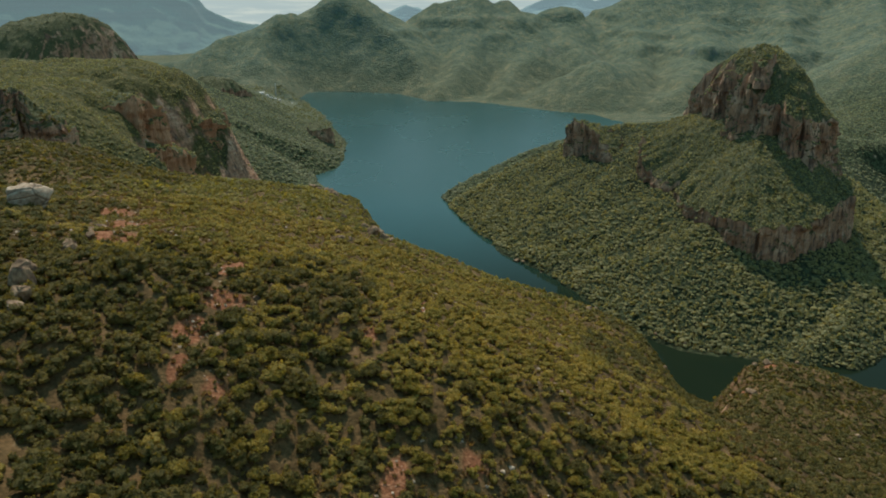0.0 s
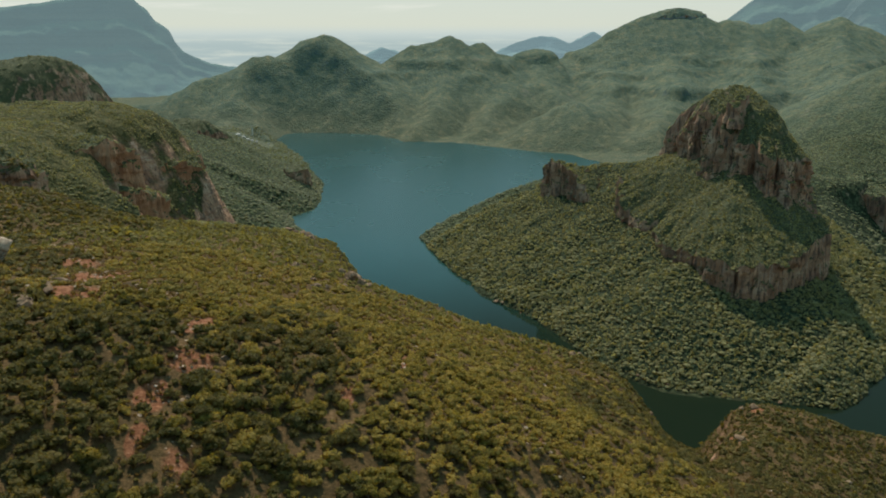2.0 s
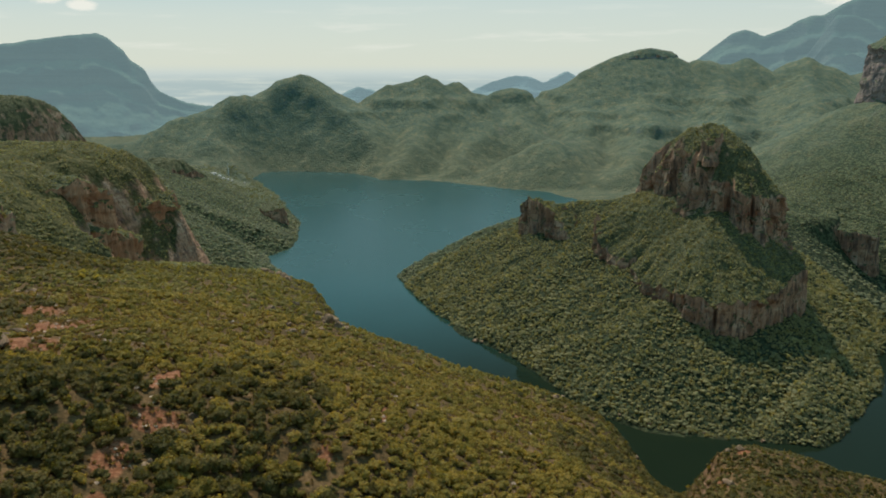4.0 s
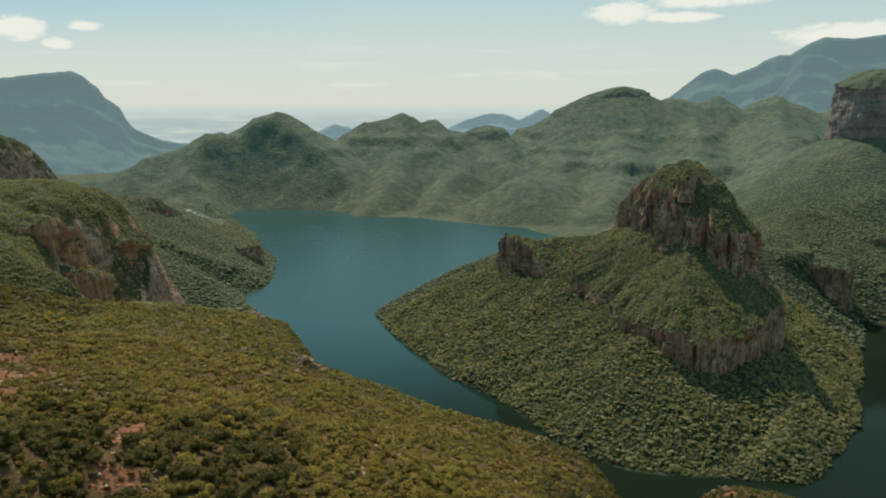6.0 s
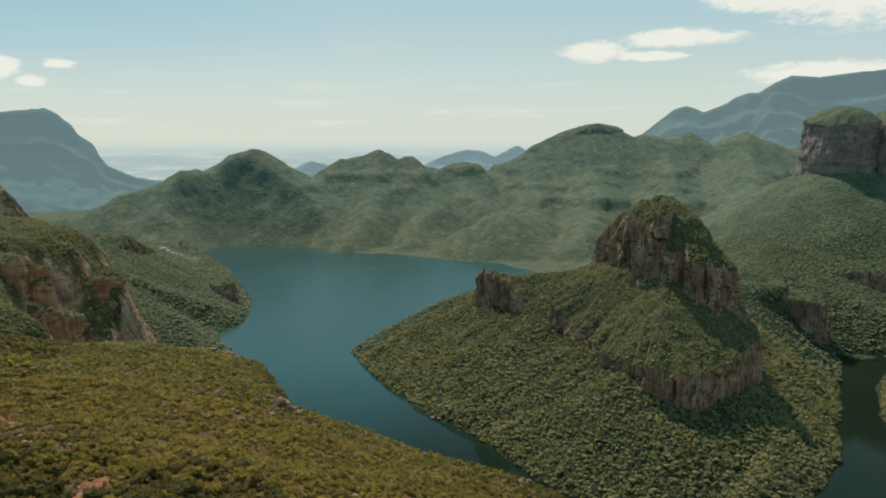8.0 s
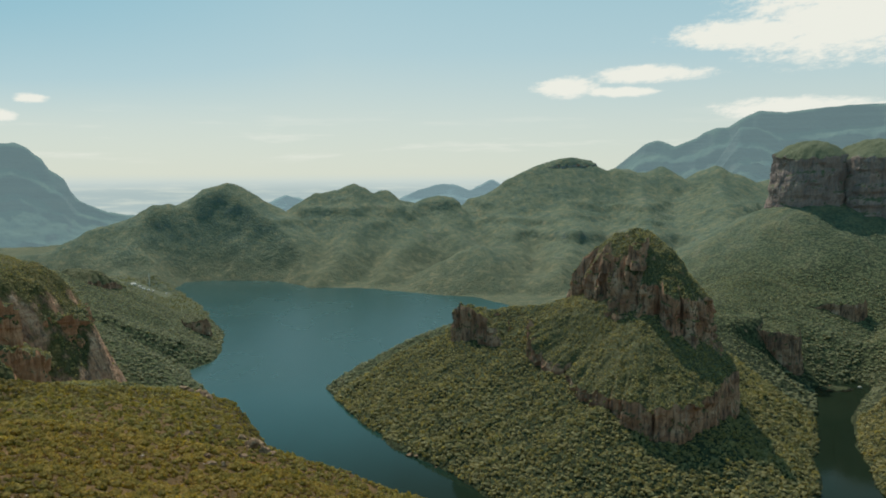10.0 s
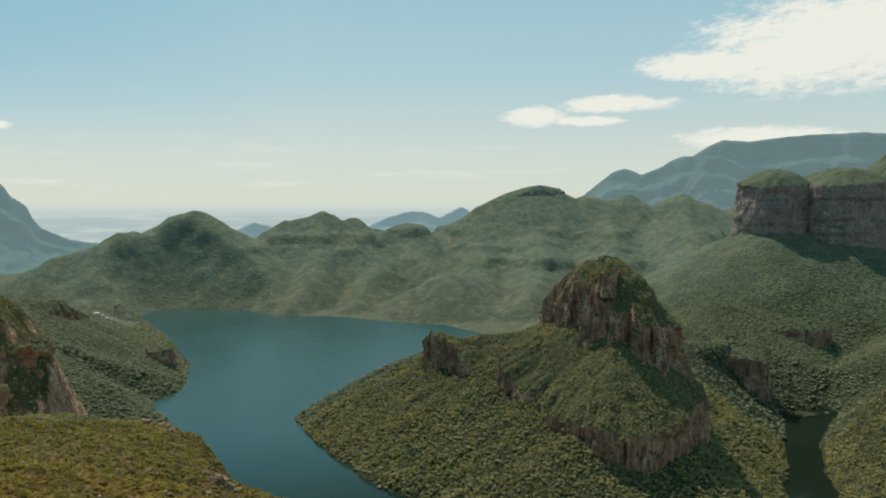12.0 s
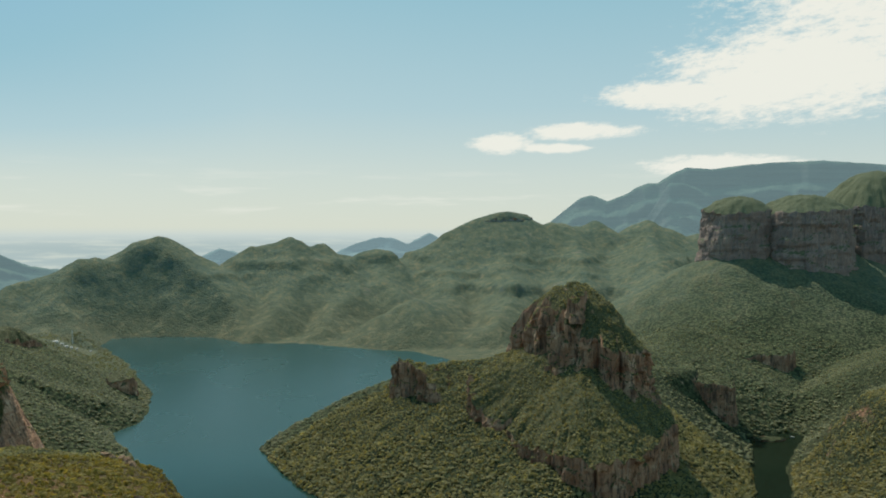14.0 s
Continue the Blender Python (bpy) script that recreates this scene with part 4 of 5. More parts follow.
def scattered(name, templates, places, sizes, seed, mat, label, category, height=1.0):
    """Many crowns joined in one mesh."""
    gen = np.random.default_rng(seed)
    pick = gen.integers(0, len(templates), len(places))
    turn = gen.uniform(0, 6.283, len(places))
    own = gen.uniform(0, 1, len(places)).astype(np.float32)
    vs, fs, tones, base = [], [], [], 0
    for k, (tv, tf) in enumerate(templates):
        here = np.nonzero(pick == k)[0]
        c, s_ = np.cos(turn[here])[:, None], np.sin(turn[here])[:, None]
        x, y, z = tv[:, 0], tv[:, 1], tv[:, 2]
        size = sizes[here][:, None]
        tall = height * gen.uniform(0.75, 1.2, len(here))[:, None]
        p = np.stack([(c * x - s_ * y) * size, (s_ * x + c * y) * size, z * size * tall], -1) + places[here][:, None, :]
        vs.append(p.reshape(-1, 3))
        tones.append(np.repeat(own[here], len(tv)))
        fs.append((tf[None] + (np.arange(len(here)) * len(tv))[:, None, None] + base).reshape(-1, 3))
        base += len(here) * len(tv)
    ob = link(name, np.concatenate(vs), np.concatenate(fs), mat, None, False)
    ob.data.attributes.new("plant", "FLOAT", "POINT").data.foreach_set("value", np.concatenate(tones))
    return tagged(ob, label, category, kind="stuff")


bpy.context.view_layer.update()
tv, tf, base = [], [], 0
for ob in [ground] + rock_parts:
    me = ob.data
    co = np.empty(len(me.vertices) * 3, np.float32)
    me.vertices.foreach_get("co", co)
    ix = np.empty(len(me.loops), np.int32)
    me.loops.foreach_get("vertex_index", ix)
    tv.append(co.reshape(-1, 3) + np.array(ob.matrix_world.translation)), tf.append(ix.reshape(-1, 4) + base)
    base += len(me.vertices)
surface = BVHTree.FromPolygons(np.concatenate(tv).tolist(), np.concatenate(tf).tolist())
DOWN = Vector((0, 0, -1))


def settle(x, y, low, flat):
    """Where points of the plan meet the ground from above: places, the slope's normal z, and which are kept."""
    places, keep = np.zeros((len(x), 3)), np.zeros(len(x), bool)
    for i in range(len(x)):
        hit, nor, _, _ = surface.ray_cast(Vector((x[i], y[i], 900.0)), DOWN)
        if hit is not None and hit.z > low and abs(nor.z) > flat[i]:
            places[i], keep[i] = hit, True
    return places, keep


def spread(r0, r1, area, seed, a0=-40.0, a1=50.0):
    """Even random points of a sector of the plan, one for each piece of that area."""
    gen = np.random.default_rng(seed)
    span = radians(a1 - a0)
    count = int(0.5 * span * (r1 * r1 - r0 * r0) / area)
    r = np.sqrt(gen.uniform(r0 * r0, r1 * r1, count))
    a = radians(a0) + span * gen.uniform(0, 1, count)
    return CENTRE[0] + r * np.sin(a), CENTRE[1] + r * np.cos(a), gen


def grow(name, r0, r1, area, seed, lo, hi, templates, mat, label, category, gap=-0.45, flat=0.62, height=1.0, where=None):
    x, y, gen = spread(r0, r1, area, seed)
    dense_here = thicket(x, y)
    wet = outside(LAKE, x, y)
    ok = ~((r1 <= 200) & in_grove(x, y) & (gen.uniform(0, 1, len(x)) < 0.35)) & (wet > 1.0) & ((dense_here > gap + 0.25 * gen.uniform(-1, 1, len(x))) | (wet < 25))
    if where is not None:
        ok &= where(x, y)
    x, y, dense_here = x[ok], y[ok], dense_here[ok]
    places, keep = settle(x, y, 0.3, gen.uniform(flat - 0.12, flat + 0.1, len(x)))
    places, dense_here = places[keep], dense_here[keep]
    sizes = gen.uniform(0, 1, len(places)) ** 1.6 * (hi - lo) + lo
    sizes = sizes * (0.8 + 0.35 * np.clip(dense_here + 0.3, 0, 1))
    if r0 >= 660:
        sizes = sizes * np.interp(places[:, 2], [0, 40, 110, 240], [1.15, 1.05, 0.72, 0.55])
    places[:, 2] -= 0.25 * sizes
    return scattered(name, templates, places, sizes, seed, mat, label, category, height)


near_crowns = [leafy_template(3, 58, 200 + i, 0.21) for i in range(12)]
half_crowns = [leafy_template(1, 26, 250 + i, 0.26) for i in range(10)]
low_crowns = []
for i in range(12):
    v, f = blob_template(1, 400 + i, 0.85, 0.34, -0.30)
    low_crowns.append((v + (0, 0, 0.5), f))
thin_crowns = []
for i in range(8):
    v, f = blob_template(1, 450 + i, 0.8, 0.3, -0.05)
    thin_crowns.append((v + (0, 0, 0.4), f))


def spray_template(count, seed):
    """A small loose crown: a few leafy sprays round a middle, open between them."""
    g3 = np.random.default_rng(seed)
    way = g3.normal(size=(count, 3))
    way[:, 2] = np.abs(way[:, 2]) * 0.9
    way /= np.linalg.norm(way, axis=1, keepdims=True)
    at = way * g3.uniform(0.25, 0.75, (count, 1)) + (0, 0, 0.35)
    face = way + 0.5 * g3.normal(size=(count, 3)) + (0, 0, 0.5)
    face /= np.linalg.norm(face, axis=1, keepdims=True)
    side = np.cross(face, g3.normal(size=(count, 3)))
    side /= np.linalg.norm(side, axis=1, keepdims=True)
    up, size = np.cross(face, side), g3.uniform(0.45, 0.85, (count, 1))
    tri = np.stack([at + side * size, at - 0.6 * side * size + 0.8 * up * size, at - 0.5 * side * size - 0.8 * up * size], 1)
    return tri.reshape(-1, 3), np.arange(3 * count).reshape(-1, 3)


loose_crowns = thin_crowns[:4] + [spray_template(11, 470 + i) for i in range(9)]


def in_grove(x, y):
    """The stretch of hillside whose trees stand singly."""
    return (x > -58) & (x < 46) & (y > 88) & (y < 158)


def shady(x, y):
    """The hollow's dark bushes, and the flank turned from the sun, coloured as shade."""
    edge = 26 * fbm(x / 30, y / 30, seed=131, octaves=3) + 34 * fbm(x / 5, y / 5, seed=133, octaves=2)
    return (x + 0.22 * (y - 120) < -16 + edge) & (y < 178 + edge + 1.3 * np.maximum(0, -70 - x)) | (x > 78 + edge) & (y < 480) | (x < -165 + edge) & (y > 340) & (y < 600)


def sunny(x, y):
    return ~shady(x, y)


def wooded(x, y):
    """Grass opens the woods on the western plateau."""
    return (x > -330) | (y > 1260) | (fbm(x / 16, y / 16, seed=141, octaves=3) + 0.6 * fbm(x / 70, y / 70, seed=142, octaves=2) > -0.55)


def on_the_cape(x, y):
    return (x > -900) & (x < -230) & (y < 2640 - 0.1 * x) & (outside([(-580, 2385), (-580, 2480), (-460, 2480), (-460, 2385)], x, y) > 0)


def on_the_butte(x, y):
    return outside(BENCH_TOP, x, y) < 6


BENCH_TOP = [p[:2] for p in BENCH]
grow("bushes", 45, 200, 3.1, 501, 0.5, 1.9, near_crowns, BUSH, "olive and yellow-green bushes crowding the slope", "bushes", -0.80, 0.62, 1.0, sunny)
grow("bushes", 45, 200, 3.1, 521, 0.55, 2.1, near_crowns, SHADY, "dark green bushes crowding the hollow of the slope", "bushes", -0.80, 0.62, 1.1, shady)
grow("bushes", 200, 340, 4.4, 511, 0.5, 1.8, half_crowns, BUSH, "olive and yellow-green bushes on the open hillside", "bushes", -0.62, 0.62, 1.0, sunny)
grow("bushes", 200, 340, 4.4, 531, 0.5, 1.9, half_crowns, SHADY, "bushes on the east flank, coloured dark for its shade", "bushes", -0.85, 0.62, 1.0, shady)
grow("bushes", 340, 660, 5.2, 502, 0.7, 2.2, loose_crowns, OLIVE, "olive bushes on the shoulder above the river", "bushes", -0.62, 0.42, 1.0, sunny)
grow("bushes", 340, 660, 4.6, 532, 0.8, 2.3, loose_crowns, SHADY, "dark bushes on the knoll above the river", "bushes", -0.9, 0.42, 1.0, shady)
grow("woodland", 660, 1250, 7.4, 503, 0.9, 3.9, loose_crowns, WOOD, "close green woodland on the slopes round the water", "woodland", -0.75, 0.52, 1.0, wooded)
grow("scrub", 780, 1180, 4.5, 513, 0.7, 2.0, loose_crowns, WOOD, "low green scrub on the tops of the rocks", "scrub", -0.9, 0.50, 0.9, on_the_butte)
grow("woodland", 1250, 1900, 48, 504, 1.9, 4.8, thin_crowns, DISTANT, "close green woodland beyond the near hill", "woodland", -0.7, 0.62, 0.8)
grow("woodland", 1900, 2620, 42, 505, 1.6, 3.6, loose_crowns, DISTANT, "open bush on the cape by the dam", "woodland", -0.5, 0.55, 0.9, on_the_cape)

# bush under and behind the camera's path
def ring(name, r0, r1, area, seed, a0, a1, templates, mat, label):
    x, y, gen = spread(r0, r1, area, seed, a0, a1)
    ok = thicket(x, y) > -0.5 + 0.25 * gen.uniform(-1, 1, len(x))
    places, keep = settle(x[ok], y[ok], 0.3, np.full(int(ok.sum()), 0.4))
    sizes = gen.uniform(0.8, 2.6, int(keep.sum()))
    places = places[keep]
    places[:, 2] -= 0.25 * sizes
    return scattered(name, templates, places, sizes, seed, mat, label, "bushes")


ring("bushes", 1, 45, 6.0, 541, -180.0, 180.0, half_crowns, SHADY, "dark green bushes on the slope below the flight")
ring("bushes", 45, 130, 11.0, 542, 50.0, 320.0, low_crowns, BUSH, "olive bushes on the slope behind the flight")

# ---------------------------------------------------------------- single trees of the near grove


def make_bark():
    m, n = material("grey_bark")
    pos = n.n("ShaderNodeTexCoord").outputs["Object"]
    g = n.noise(n.n("ShaderNodeMapping", Vector=pos, Scale=(8, 8, 1.5)).outputs[0], 2.0, 5.0)
    finish(n, n.ramp(g, [(0.3, (0.05, 0.038, 0.028)), (0.7, (0.17, 0.135, 0.10))]), 0.9, g, 0.05, 0.6, 0.1)
    return m


BARK = make_bark()


def tube(verts, faces, a, b, ra, rb, sides=6):
    """Adds a tapered branch from a to b."""
    a, b = Vector(a), Vector(b)
    turn = (b - a).to_track_quat("Z", "Y").to_matrix()
    base = len(verts)
    for p, r in ((a, ra), (b, rb)):
        for k in range(sides):
            verts.append(tuple(p + turn @ Vector((r * math.cos(6.283 * k / sides), r * math.sin(6.283 * k / sides), 0))))
    for k in range(sides):
        faces.append((base + k, base + (k + 1) % sides, base + sides + (k + 1) % sides, base + sides + k))


def make_tree(seed, radius, mat, label):
    gen = random.Random(seed)
    tree = new("tree")
    verts, faces = [], []
    top = radius * gen.uniform(0.6, 0.9)
    tube(verts, faces, (0, 0, -0.6), (0.1, 0.05, top * 0.6), 0.09 * radius, 0.06 * radius)
    for k in range(4):
        a = 1.57 * k + gen.uniform(-0.5, 0.5)
        tube(verts, faces, (0.1, 0.05, top * 0.55), (0.5 * radius * math.cos(a), 0.5 * radius * math.sin(a), top * gen.uniform(0.9, 1.3)), 0.05 * radius, 0.015 * radius, 5)
    link("trunk", verts, faces, BARK, tree)
    v, f = leafy_template(9, 420, 700 + seed, 0.13)
    crown = link("crown", v * (radius, radius, radius * gen.uniform(0.75, 1.0)) + (0, 0, 0.15 * radius), f, mat, tree, False)
    crown.data.attributes.new("plant", "FLOAT", "POINT").data.foreach_set("value", np.full(len(v), gen.uniform(0.1, 0.9), np.float32))
    return tagged(tree, label, "tree", "trees of the near grove")


LABELS = ["small rounded tree with olive leaves on the slope", "spreading yellow-green tree above red soil", "low dark green tree among bushes", "broad olive tree on the stony hillside"]
kinds = []
tx, ty, gen = spread(60, 175, 17.0, 909)
ok = in_grove(tx, ty) & (thicket(tx, ty) > -0.5)
tx, ty = tx[ok][:290], ty[ok][:290]
spots, fine_here = settle(tx, ty, 0.3, np.full(len(tx), 0.5))
for i, p in enumerate(spots[fine_here]):
    m = pose(p[0], p[1], p[2] - 0.15, 0, 0, float(gen.uniform(0, 360)))
    if i < 14:
        kinds.append(make_tree(i, 1.0 + 0.10 * i, BUSH if i % 2 else SHADY, LABELS[i % 4]))
        kinds[-1].matrix_basis = m
    else:
        copy_thing(kinds[int(gen.integers(0, 14))], m)

# ---------------------------------------------------------------- boulders, ledges and stones


def make_stone(name, dark, mid, light):
    m, n = material(name)
    pos = n.n("ShaderNodeNewGeometry").outputs["Position"]
    g = n.noise(pos, 0.5, 7.0, 0.68)
    crack = n.n("ShaderNodeTexVoronoi", dict(feature="DISTANCE_TO_EDGE"), Vector=n.n("ShaderNodeMapping", Vector=pos, Scale=(0.10, 0.10, 0.22)).outputs[0], Scale=1.0).outputs["Distance"]
    col = n.ramp(g, [(0.32, dark), (0.5, mid), (0.68, light)])
    col = n.mix(n.math("MULTIPLY", n.step(crack, 0.03, 0.0), 0.7), col, rgb(0.05, 0.035, 0.025))
    finish(n, col, 0.9, n.math("ADD", g, n.step(crack, 0.0, 0.08)), 0.5, 0.8, 0.15)
    return m


PALE = make_stone("pale_sandstone", (0.16, 0.105, 0.065), (0.37, 0.265, 0.175), (0.55, 0.43, 0.31))
BROWN = make_stone("brown_sandstone", (0.085, 0.052, 0.032), (0.21, 0.130, 0.072), (0.37, 0.250, 0.145))


def boulder(name, x, y, size, seed, label, turn=0.0, sink=0.25, lean=0.0, stone=None):
    """A blocky rock with flat broken faces, set into the ground."""
    gen = np.random.default_rng(seed)
    bm = bmesh.new()
    bmesh.ops.create_icosphere(bm, subdivisions=4, radius=1.0)
    v = np.array([p.co[:] for p in bm.verts])
    bm.verts.index_update()
    f = np.array([[q.index for q in t.verts] for t in bm.faces])
    bm.free()
    for k in range(16):
        d = gen.normal(size=3)
        d /= np.linalg.norm(d)
        cut = gen.uniform(0.55, 0.9)
        over = np.maximum(v @ d - cut, 0)
        v = v - over[:, None] * d * 0.95
    v = v * (1 + 0.05 * fbm(v[:, 0] * 5 + seed, v[:, 1] * 5, v[:, 2] * 5, 3, seed)[:, None])
    v = v * size
    hit = surface.ray_cast(Vector((x, y, 900.0)), DOWN)[0]
    ob = link(name, v, f, stone or BROWN)
    ob.matrix_basis = pose(x, y, hit.z + size[2] * (1 - 2 * sink), lean, 0, turn)
    return tagged(ob, label, "rock")


BOULDER_AT = (-134, 240)
LEDGES = [(-99, 191, 3.4, 1.8, 1.6), (-96, 186, 2.6, 1.6, 1.8), (-93, 181, 2.4, 1.6, 1.7), (-96, 199, 3.6, 1.6, 1.3), (-99, 207, 2.6, 1.5, 1.1), (-102, 217, 3.0, 1.6, 1.1), (-92, 157, 3.6, 2.6, 3.6), (-89, 151, 3.2, 2.6, 4.2), (-86, 145, 2.8, 2.4, 3.6), (-84, 139, 2.4, 2.0, 2.4), (-150, 330, 4.5, 3.0, 2.4), (-143, 338, 3.2, 2.2, 1.6), (-165, 345, 3.5, 2.4, 1.8)]
OUTCROPS = [(-44, 168, 0.9), (-38, 171, 1.1), (-42, 176, 0.8), (-48, 150, 1.0), (-3, 115, 0.9), (86, 426, 2.6), (90, 421, 2.0), (82, 429, 1.6), (156, 345, 3.0), (188, 400, 2.4), (183, 404, 1.8), (122, 380, 1.8), (-30, 420, 2.2), (-42, 405, 2.6), (-52, 398, 2.0), (-96, 640, 4.0), (-104, 668, 3.4), (-41, 427, 4.2), (-34, 421, 3.2), (-38, 434, 3.4), (-47, 437, 2.6), (-69, 413, 2.4), (-63, 463, 2.8), (-60, 452, 2.0), (-43, 307, 1.8), (-40, 313, 1.4), (-46, 318, 1.2), (-118, 679, 4.6), (-111, 668, 3.6), (-88, 601, 3.6), (-85, 590, 2.6), (78, 380, 2.0), (83, 385, 1.5), (52, 168, 0.8), (87, 181, 0.9), (141, 244, 1.1), (-48, 152, 0.8), (-45, 163, 0.9), (-46, 158, 0.7), (58, 176, 0.8), (140, 245, 1.2), (205, 330, 1.6)]
boulder("boulder", *BOULDER_AT, (9.0, 6.5, 6.5), 5, "large pale sandstone boulder on the grassy slope", 25, 0.3, -14, PALE)
for k, (x, y, sx, sy, sz) in enumerate(LEDGES):
    boulder("ledge_rock", x, y, (sx, sy, sz), 20 + k, "pale fractured rock ledge beside dark bushes", 37.0 * k, 0.35)
for k, (x, y, r) in enumerate(OUTCROPS):
    boulder("boulder", x, y, (r * 1.2, r, r * 0.9), 50 + k, "weathered reddish boulder among the bushes", 53.0 * k, 0.3)

SHORE_ROCKS = [(101, 985, 4.0), (108, 978, 2.6), (128, 942, 2.2), (250, 722, 2.6), (300, 704, 2.0), (70, 1052, 2.4), (20, 1200, 2.8), (150, 902, 2.0), (226, 742, 1.8), (352, 686, 2.4)]
for k, (x, y, r) in enumerate(SHORE_ROCKS):
    tagged(boulder("boulder", x, y, (r * 1.3, r, r * 0.9), 90 + k, "reddish boulder at the edge of the water", 41.0 * k, 0.3), group="boulders along the shore")

stone_kinds = []
for i in range(8):
    v, f = blob_template(1, 900 + i, 0.6, 0.35, -2.0)
    stone_kinds.append((v, f))
sx_, sy_, gen = spread(60, 330, 9.0, 811)
ok = thicket(sx_, sy_) < -0.38 + 0.2 * gen.uniform(-1, 1, len(sx_))
stone_places, keep = settle(sx_[ok], sy_[ok], 0.3, np.full(int(ok.sum()), 0.4))
scattered("stones", stone_kinds, stone_places[keep], gen.uniform(0, 1, int(keep.sum())) ** 2.5 * 0.75 + 0.16, 812, PALE, "pale loose stones on the red scree", "stones")

tuft_kinds = []
for i in range(8):
    g2 = np.random.default_rng(960 + i)
    a = g2.uniform(0, 6.283, 16)
    root = np.column_stack([0.25 * np.cos(a), 0.25 * np.sin(a), np.zeros(16)])
    tip = np.column_stack([g2.uniform(0.5, 1.0, 16) * np.cos(a + 0.3), g2.uniform(0.5, 1.0, 16) * np.sin(a + 0.3), g2.uniform(0.4, 1.1, 16)])
    wide_by = 0.28 * np.column_stack([-np.sin(a), np.cos(a), np.zeros(16)])
    tuft_kinds.append((np.stack([root - wide_by, root + wide_by, tip], 1).reshape(-1, 3), np.arange(48).reshape(-1, 3)))
gx_, gy_, gen = spread(60, 330, 4.2, 821)
ok = (thicket(gx_, gy_) < -0.10 + 0.3 * gen.uniform(-1, 1, len(gx_)))
tuft_places, keep = settle(gx_[ok], gy_[ok], 0.3, np.full(int(ok.sum()), 0.4))
DRY = make_foliage("dry_grass", (0.095, 0.060, 0.022), (0.200, 0.125, 0.048), (0.330, 0.225, 0.095), 2.5)
scattered("grass_tufts", tuft_kinds, tuft_places[keep], gen.uniform(0, 1, int(keep.sum())) ** 2 * 1.0 + 0.40, 822, DRY, "dry brown grass tufts and low scrub between the bushes", "grass")

# ---------------------------------------------------------------- buildings by the dam, islet, boat


def plain_material(name, color, rough=0.6):
    m, n = material(name)
    g = n.noise(n.n("ShaderNodeNewGeometry").outputs["Position"], 0.8, 4.0)
    finish(n, n.mix(n.math("MULTIPLY", g, 0.5), rgb(*color), rgb(*(c * 0.6 for c in color))), rough, g, 0.05, 0.3)
    return m


WHITEWASH, SHEET, GLASS = plain_material("whitewashed_wall", (0.60, 0.57, 0.50)), plain_material("roof_sheet", (0.62, 0.58, 0.52)), plain_material("dark_pane", (0.03, 0.035, 0.04), 0.2)


def box(lo, hi):
    (a, b, c), (d, e, g) = lo, hi
    v = [(a, b, c), (d, b, c), (d, e, c), (a, e, c), (a, b, g), (d, b, g), (d, e, g), (a, e, g)]
    return v, [(3, 2, 1, 0), (4, 5, 6, 7), (0, 1, 5, 4), (1, 2, 6, 5), (2, 3, 7, 6), (3, 0, 4, 7)]


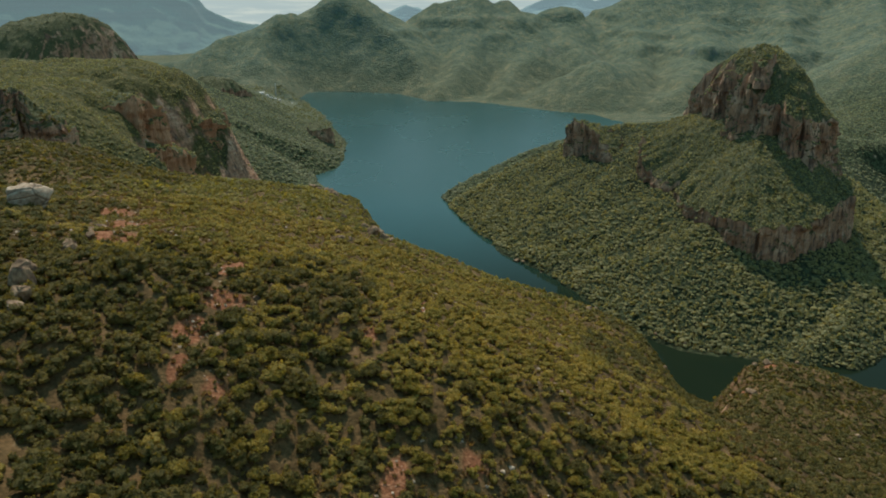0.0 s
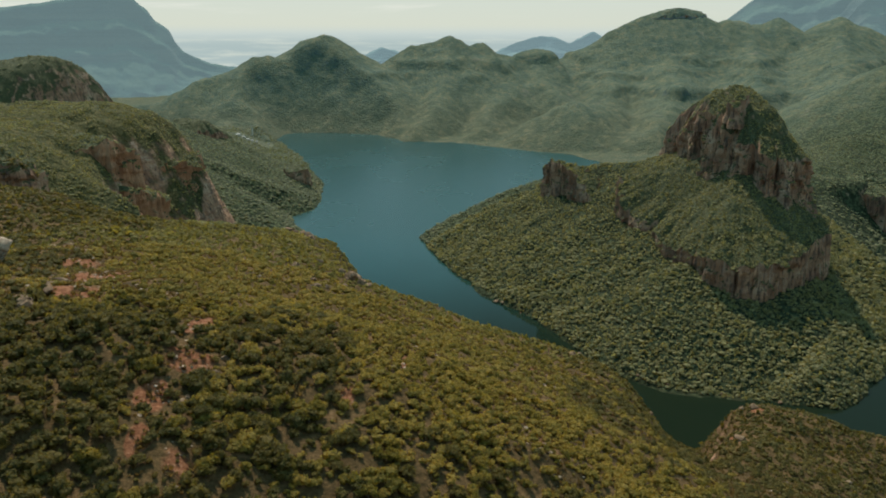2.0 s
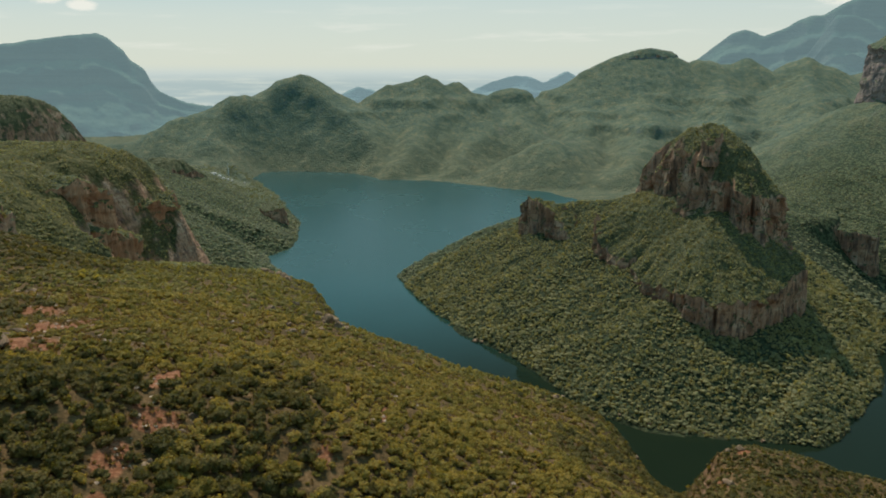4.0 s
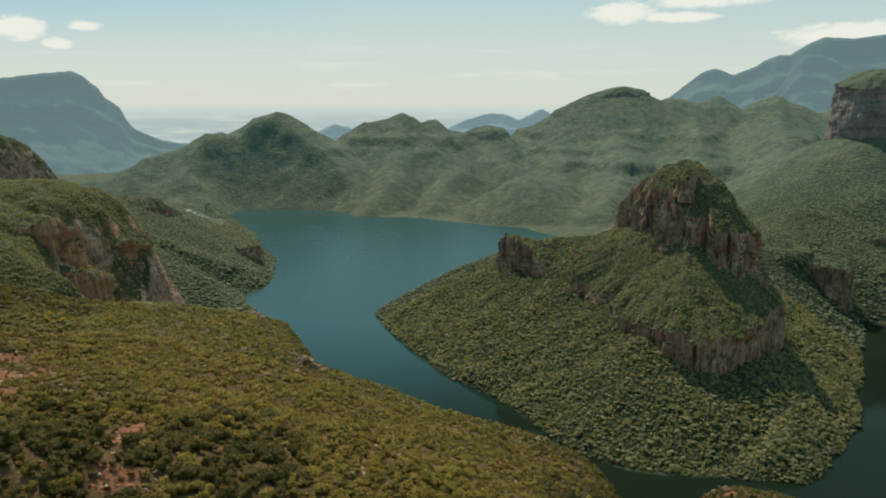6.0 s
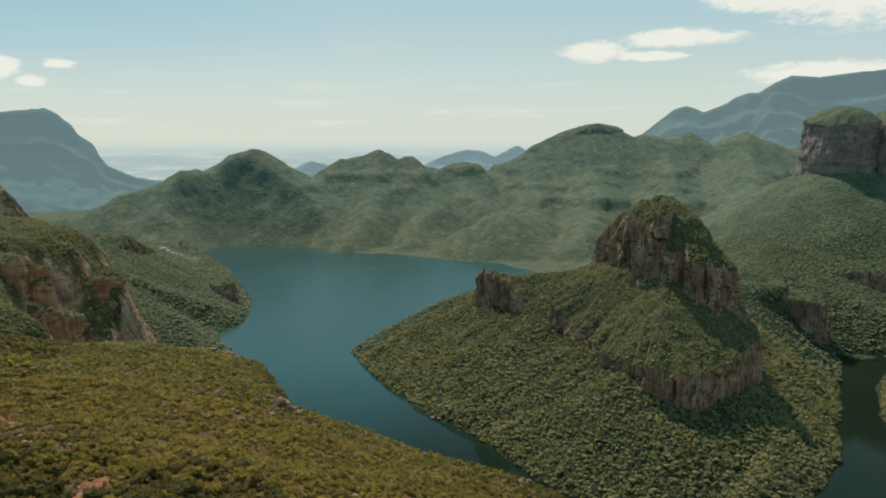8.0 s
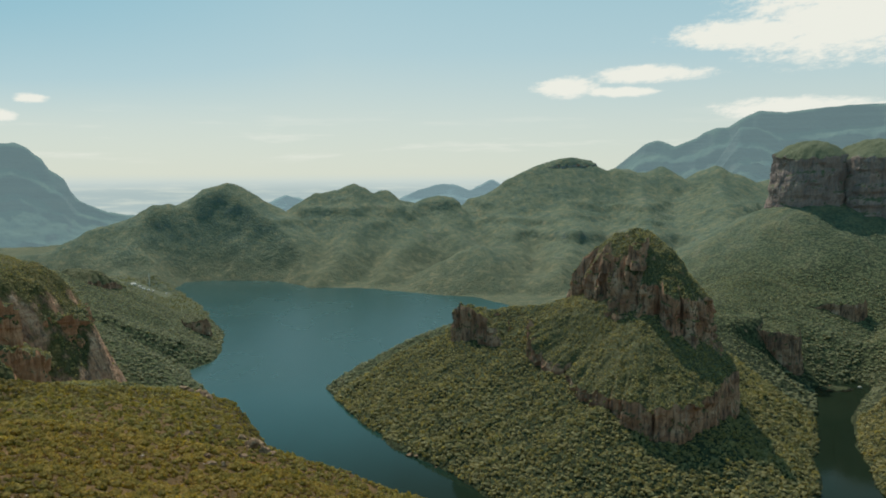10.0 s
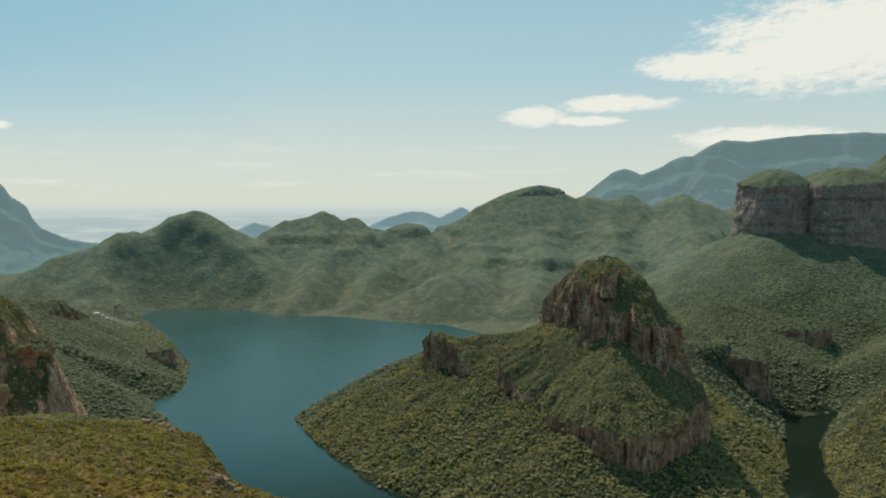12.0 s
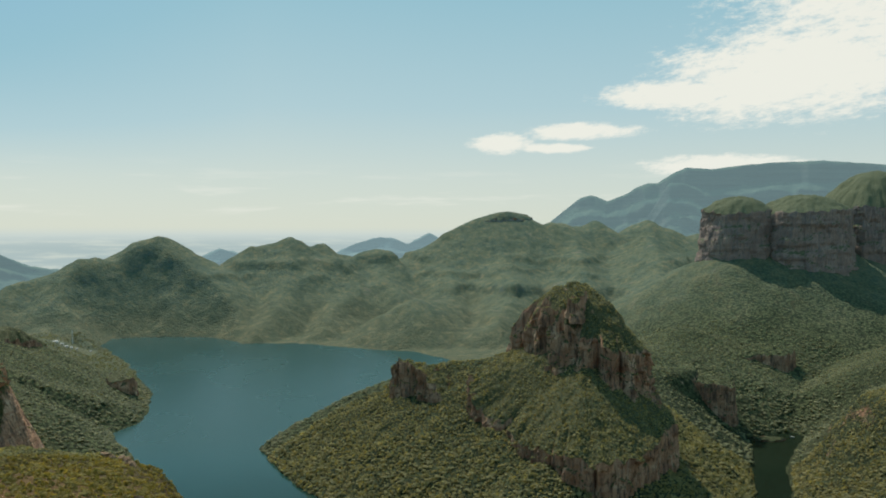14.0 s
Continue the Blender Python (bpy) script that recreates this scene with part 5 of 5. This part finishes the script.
def building(x, y, wide, deep, high, turn, label):
    hit = surface.ray_cast(Vector((x, y, 900.0)), DOWN)[0]
    house = new("building")
    house.matrix_basis = pose(x, y, hit.z - 0.3, 0, 0, turn)
    link("wall", *box((-wide / 2, -deep / 2, -1.5), (wide / 2, deep / 2, high)), WHITEWASH, house, False)
    o = 0.5
    rv = [(-wide / 2 - o, -deep / 2 - o, high), (wide / 2 + o, -deep / 2 - o, high), (wide / 2 + o, deep / 2 + o, high), (-wide / 2 - o, deep / 2 + o, high), (-wide / 2 - o, 0, high + 1.6), (wide / 2 + o, 0, high + 1.6)]
    link("roof", rv, [(0, 1, 5, 4), (2, 3, 4, 5), (0, 3, 2, 1)], SHEET, house, False)
    for k in range(3):
        c = (k - 1) * wide * 0.3
        link("window", *box((c - 0.6, -deep / 2 - 0.04, 1.0), (c + 0.6, -deep / 2 + 0.06, 2.2)), GLASS, house, False)
    return tagged(house, label, "building", "buildings by the dam")


for x, y, wide, deep, high, turn in ((-560, 2400, 14, 6, 3.5, 10), (-546, 2412, 9, 5, 3, -15), (-533, 2404, 8, 5, 3, 5), (-522, 2414, 7, 4, 3, 20), (-510, 2420, 5, 4, 2.6, 30), (-476, 2440, 4, 3, 2.4, 12)):
    building(x, y, wide, deep, high, turn, "low white building on the cape by the dam")
tv2, tf2 = [], []
mast_z = surface.ray_cast(Vector((-538, 2500, 900.0)), DOWN)[0].z
tube(tv2, tf2, (0, 0, -2), (0, 0, 40), 1.6, 1.2, 10)
tower = link("tower", tv2, tf2, WHITEWASH)
tower.location = (-538, 2500, mast_z)
tagged(tower, "slim pale tower behind the white buildings", "tower")

iv, iF = blob_template(3, 77, 0.10, 0.16, -2.0)
islet = link("islet", iv * (26, 17, 22) + (0, 0, -0.4), iF, GROUND)
islet.location = (838, 1180, 0.6)
tagged(islet, "small sandy islet in the river arm", "islet")
boat_v, boat_f = [], []
for k in range(9):
    u = k / 8
    half = 1.3 * math.sin(math.pi * min(1, 0.12 + 0.9 * u)) ** 0.6
    boat_v += [(-half, 8 * u - 4, 1.1), (-half * 0.6, 8 * u - 4, -0.3), (half * 0.6, 8 * u - 4, -0.3), (half, 8 * u - 4, 1.1)]
boat = new("boat")
boat.matrix_basis = pose(880, 1178, 0.1, 0, 0, 65)
link("hull", boat_v, grid_faces(9, 4), WHITEWASH, boat)
link("canopy", *box((-1.2, -2.4, 2.4), (1.2, 2.0, 2.6)), WHITEWASH, boat, False)
for px, py in ((-1.0, -2.2), (1.0, -2.2), (-1.0, 1.8), (1.0, 1.8)):
    link("post", *box((px - 0.06, py - 0.06, 0.2), (px + 0.06, py + 0.06, 2.4)), WHITEWASH, boat, False)
tagged(boat, "small white boat with a flat canopy on the river", "boat")
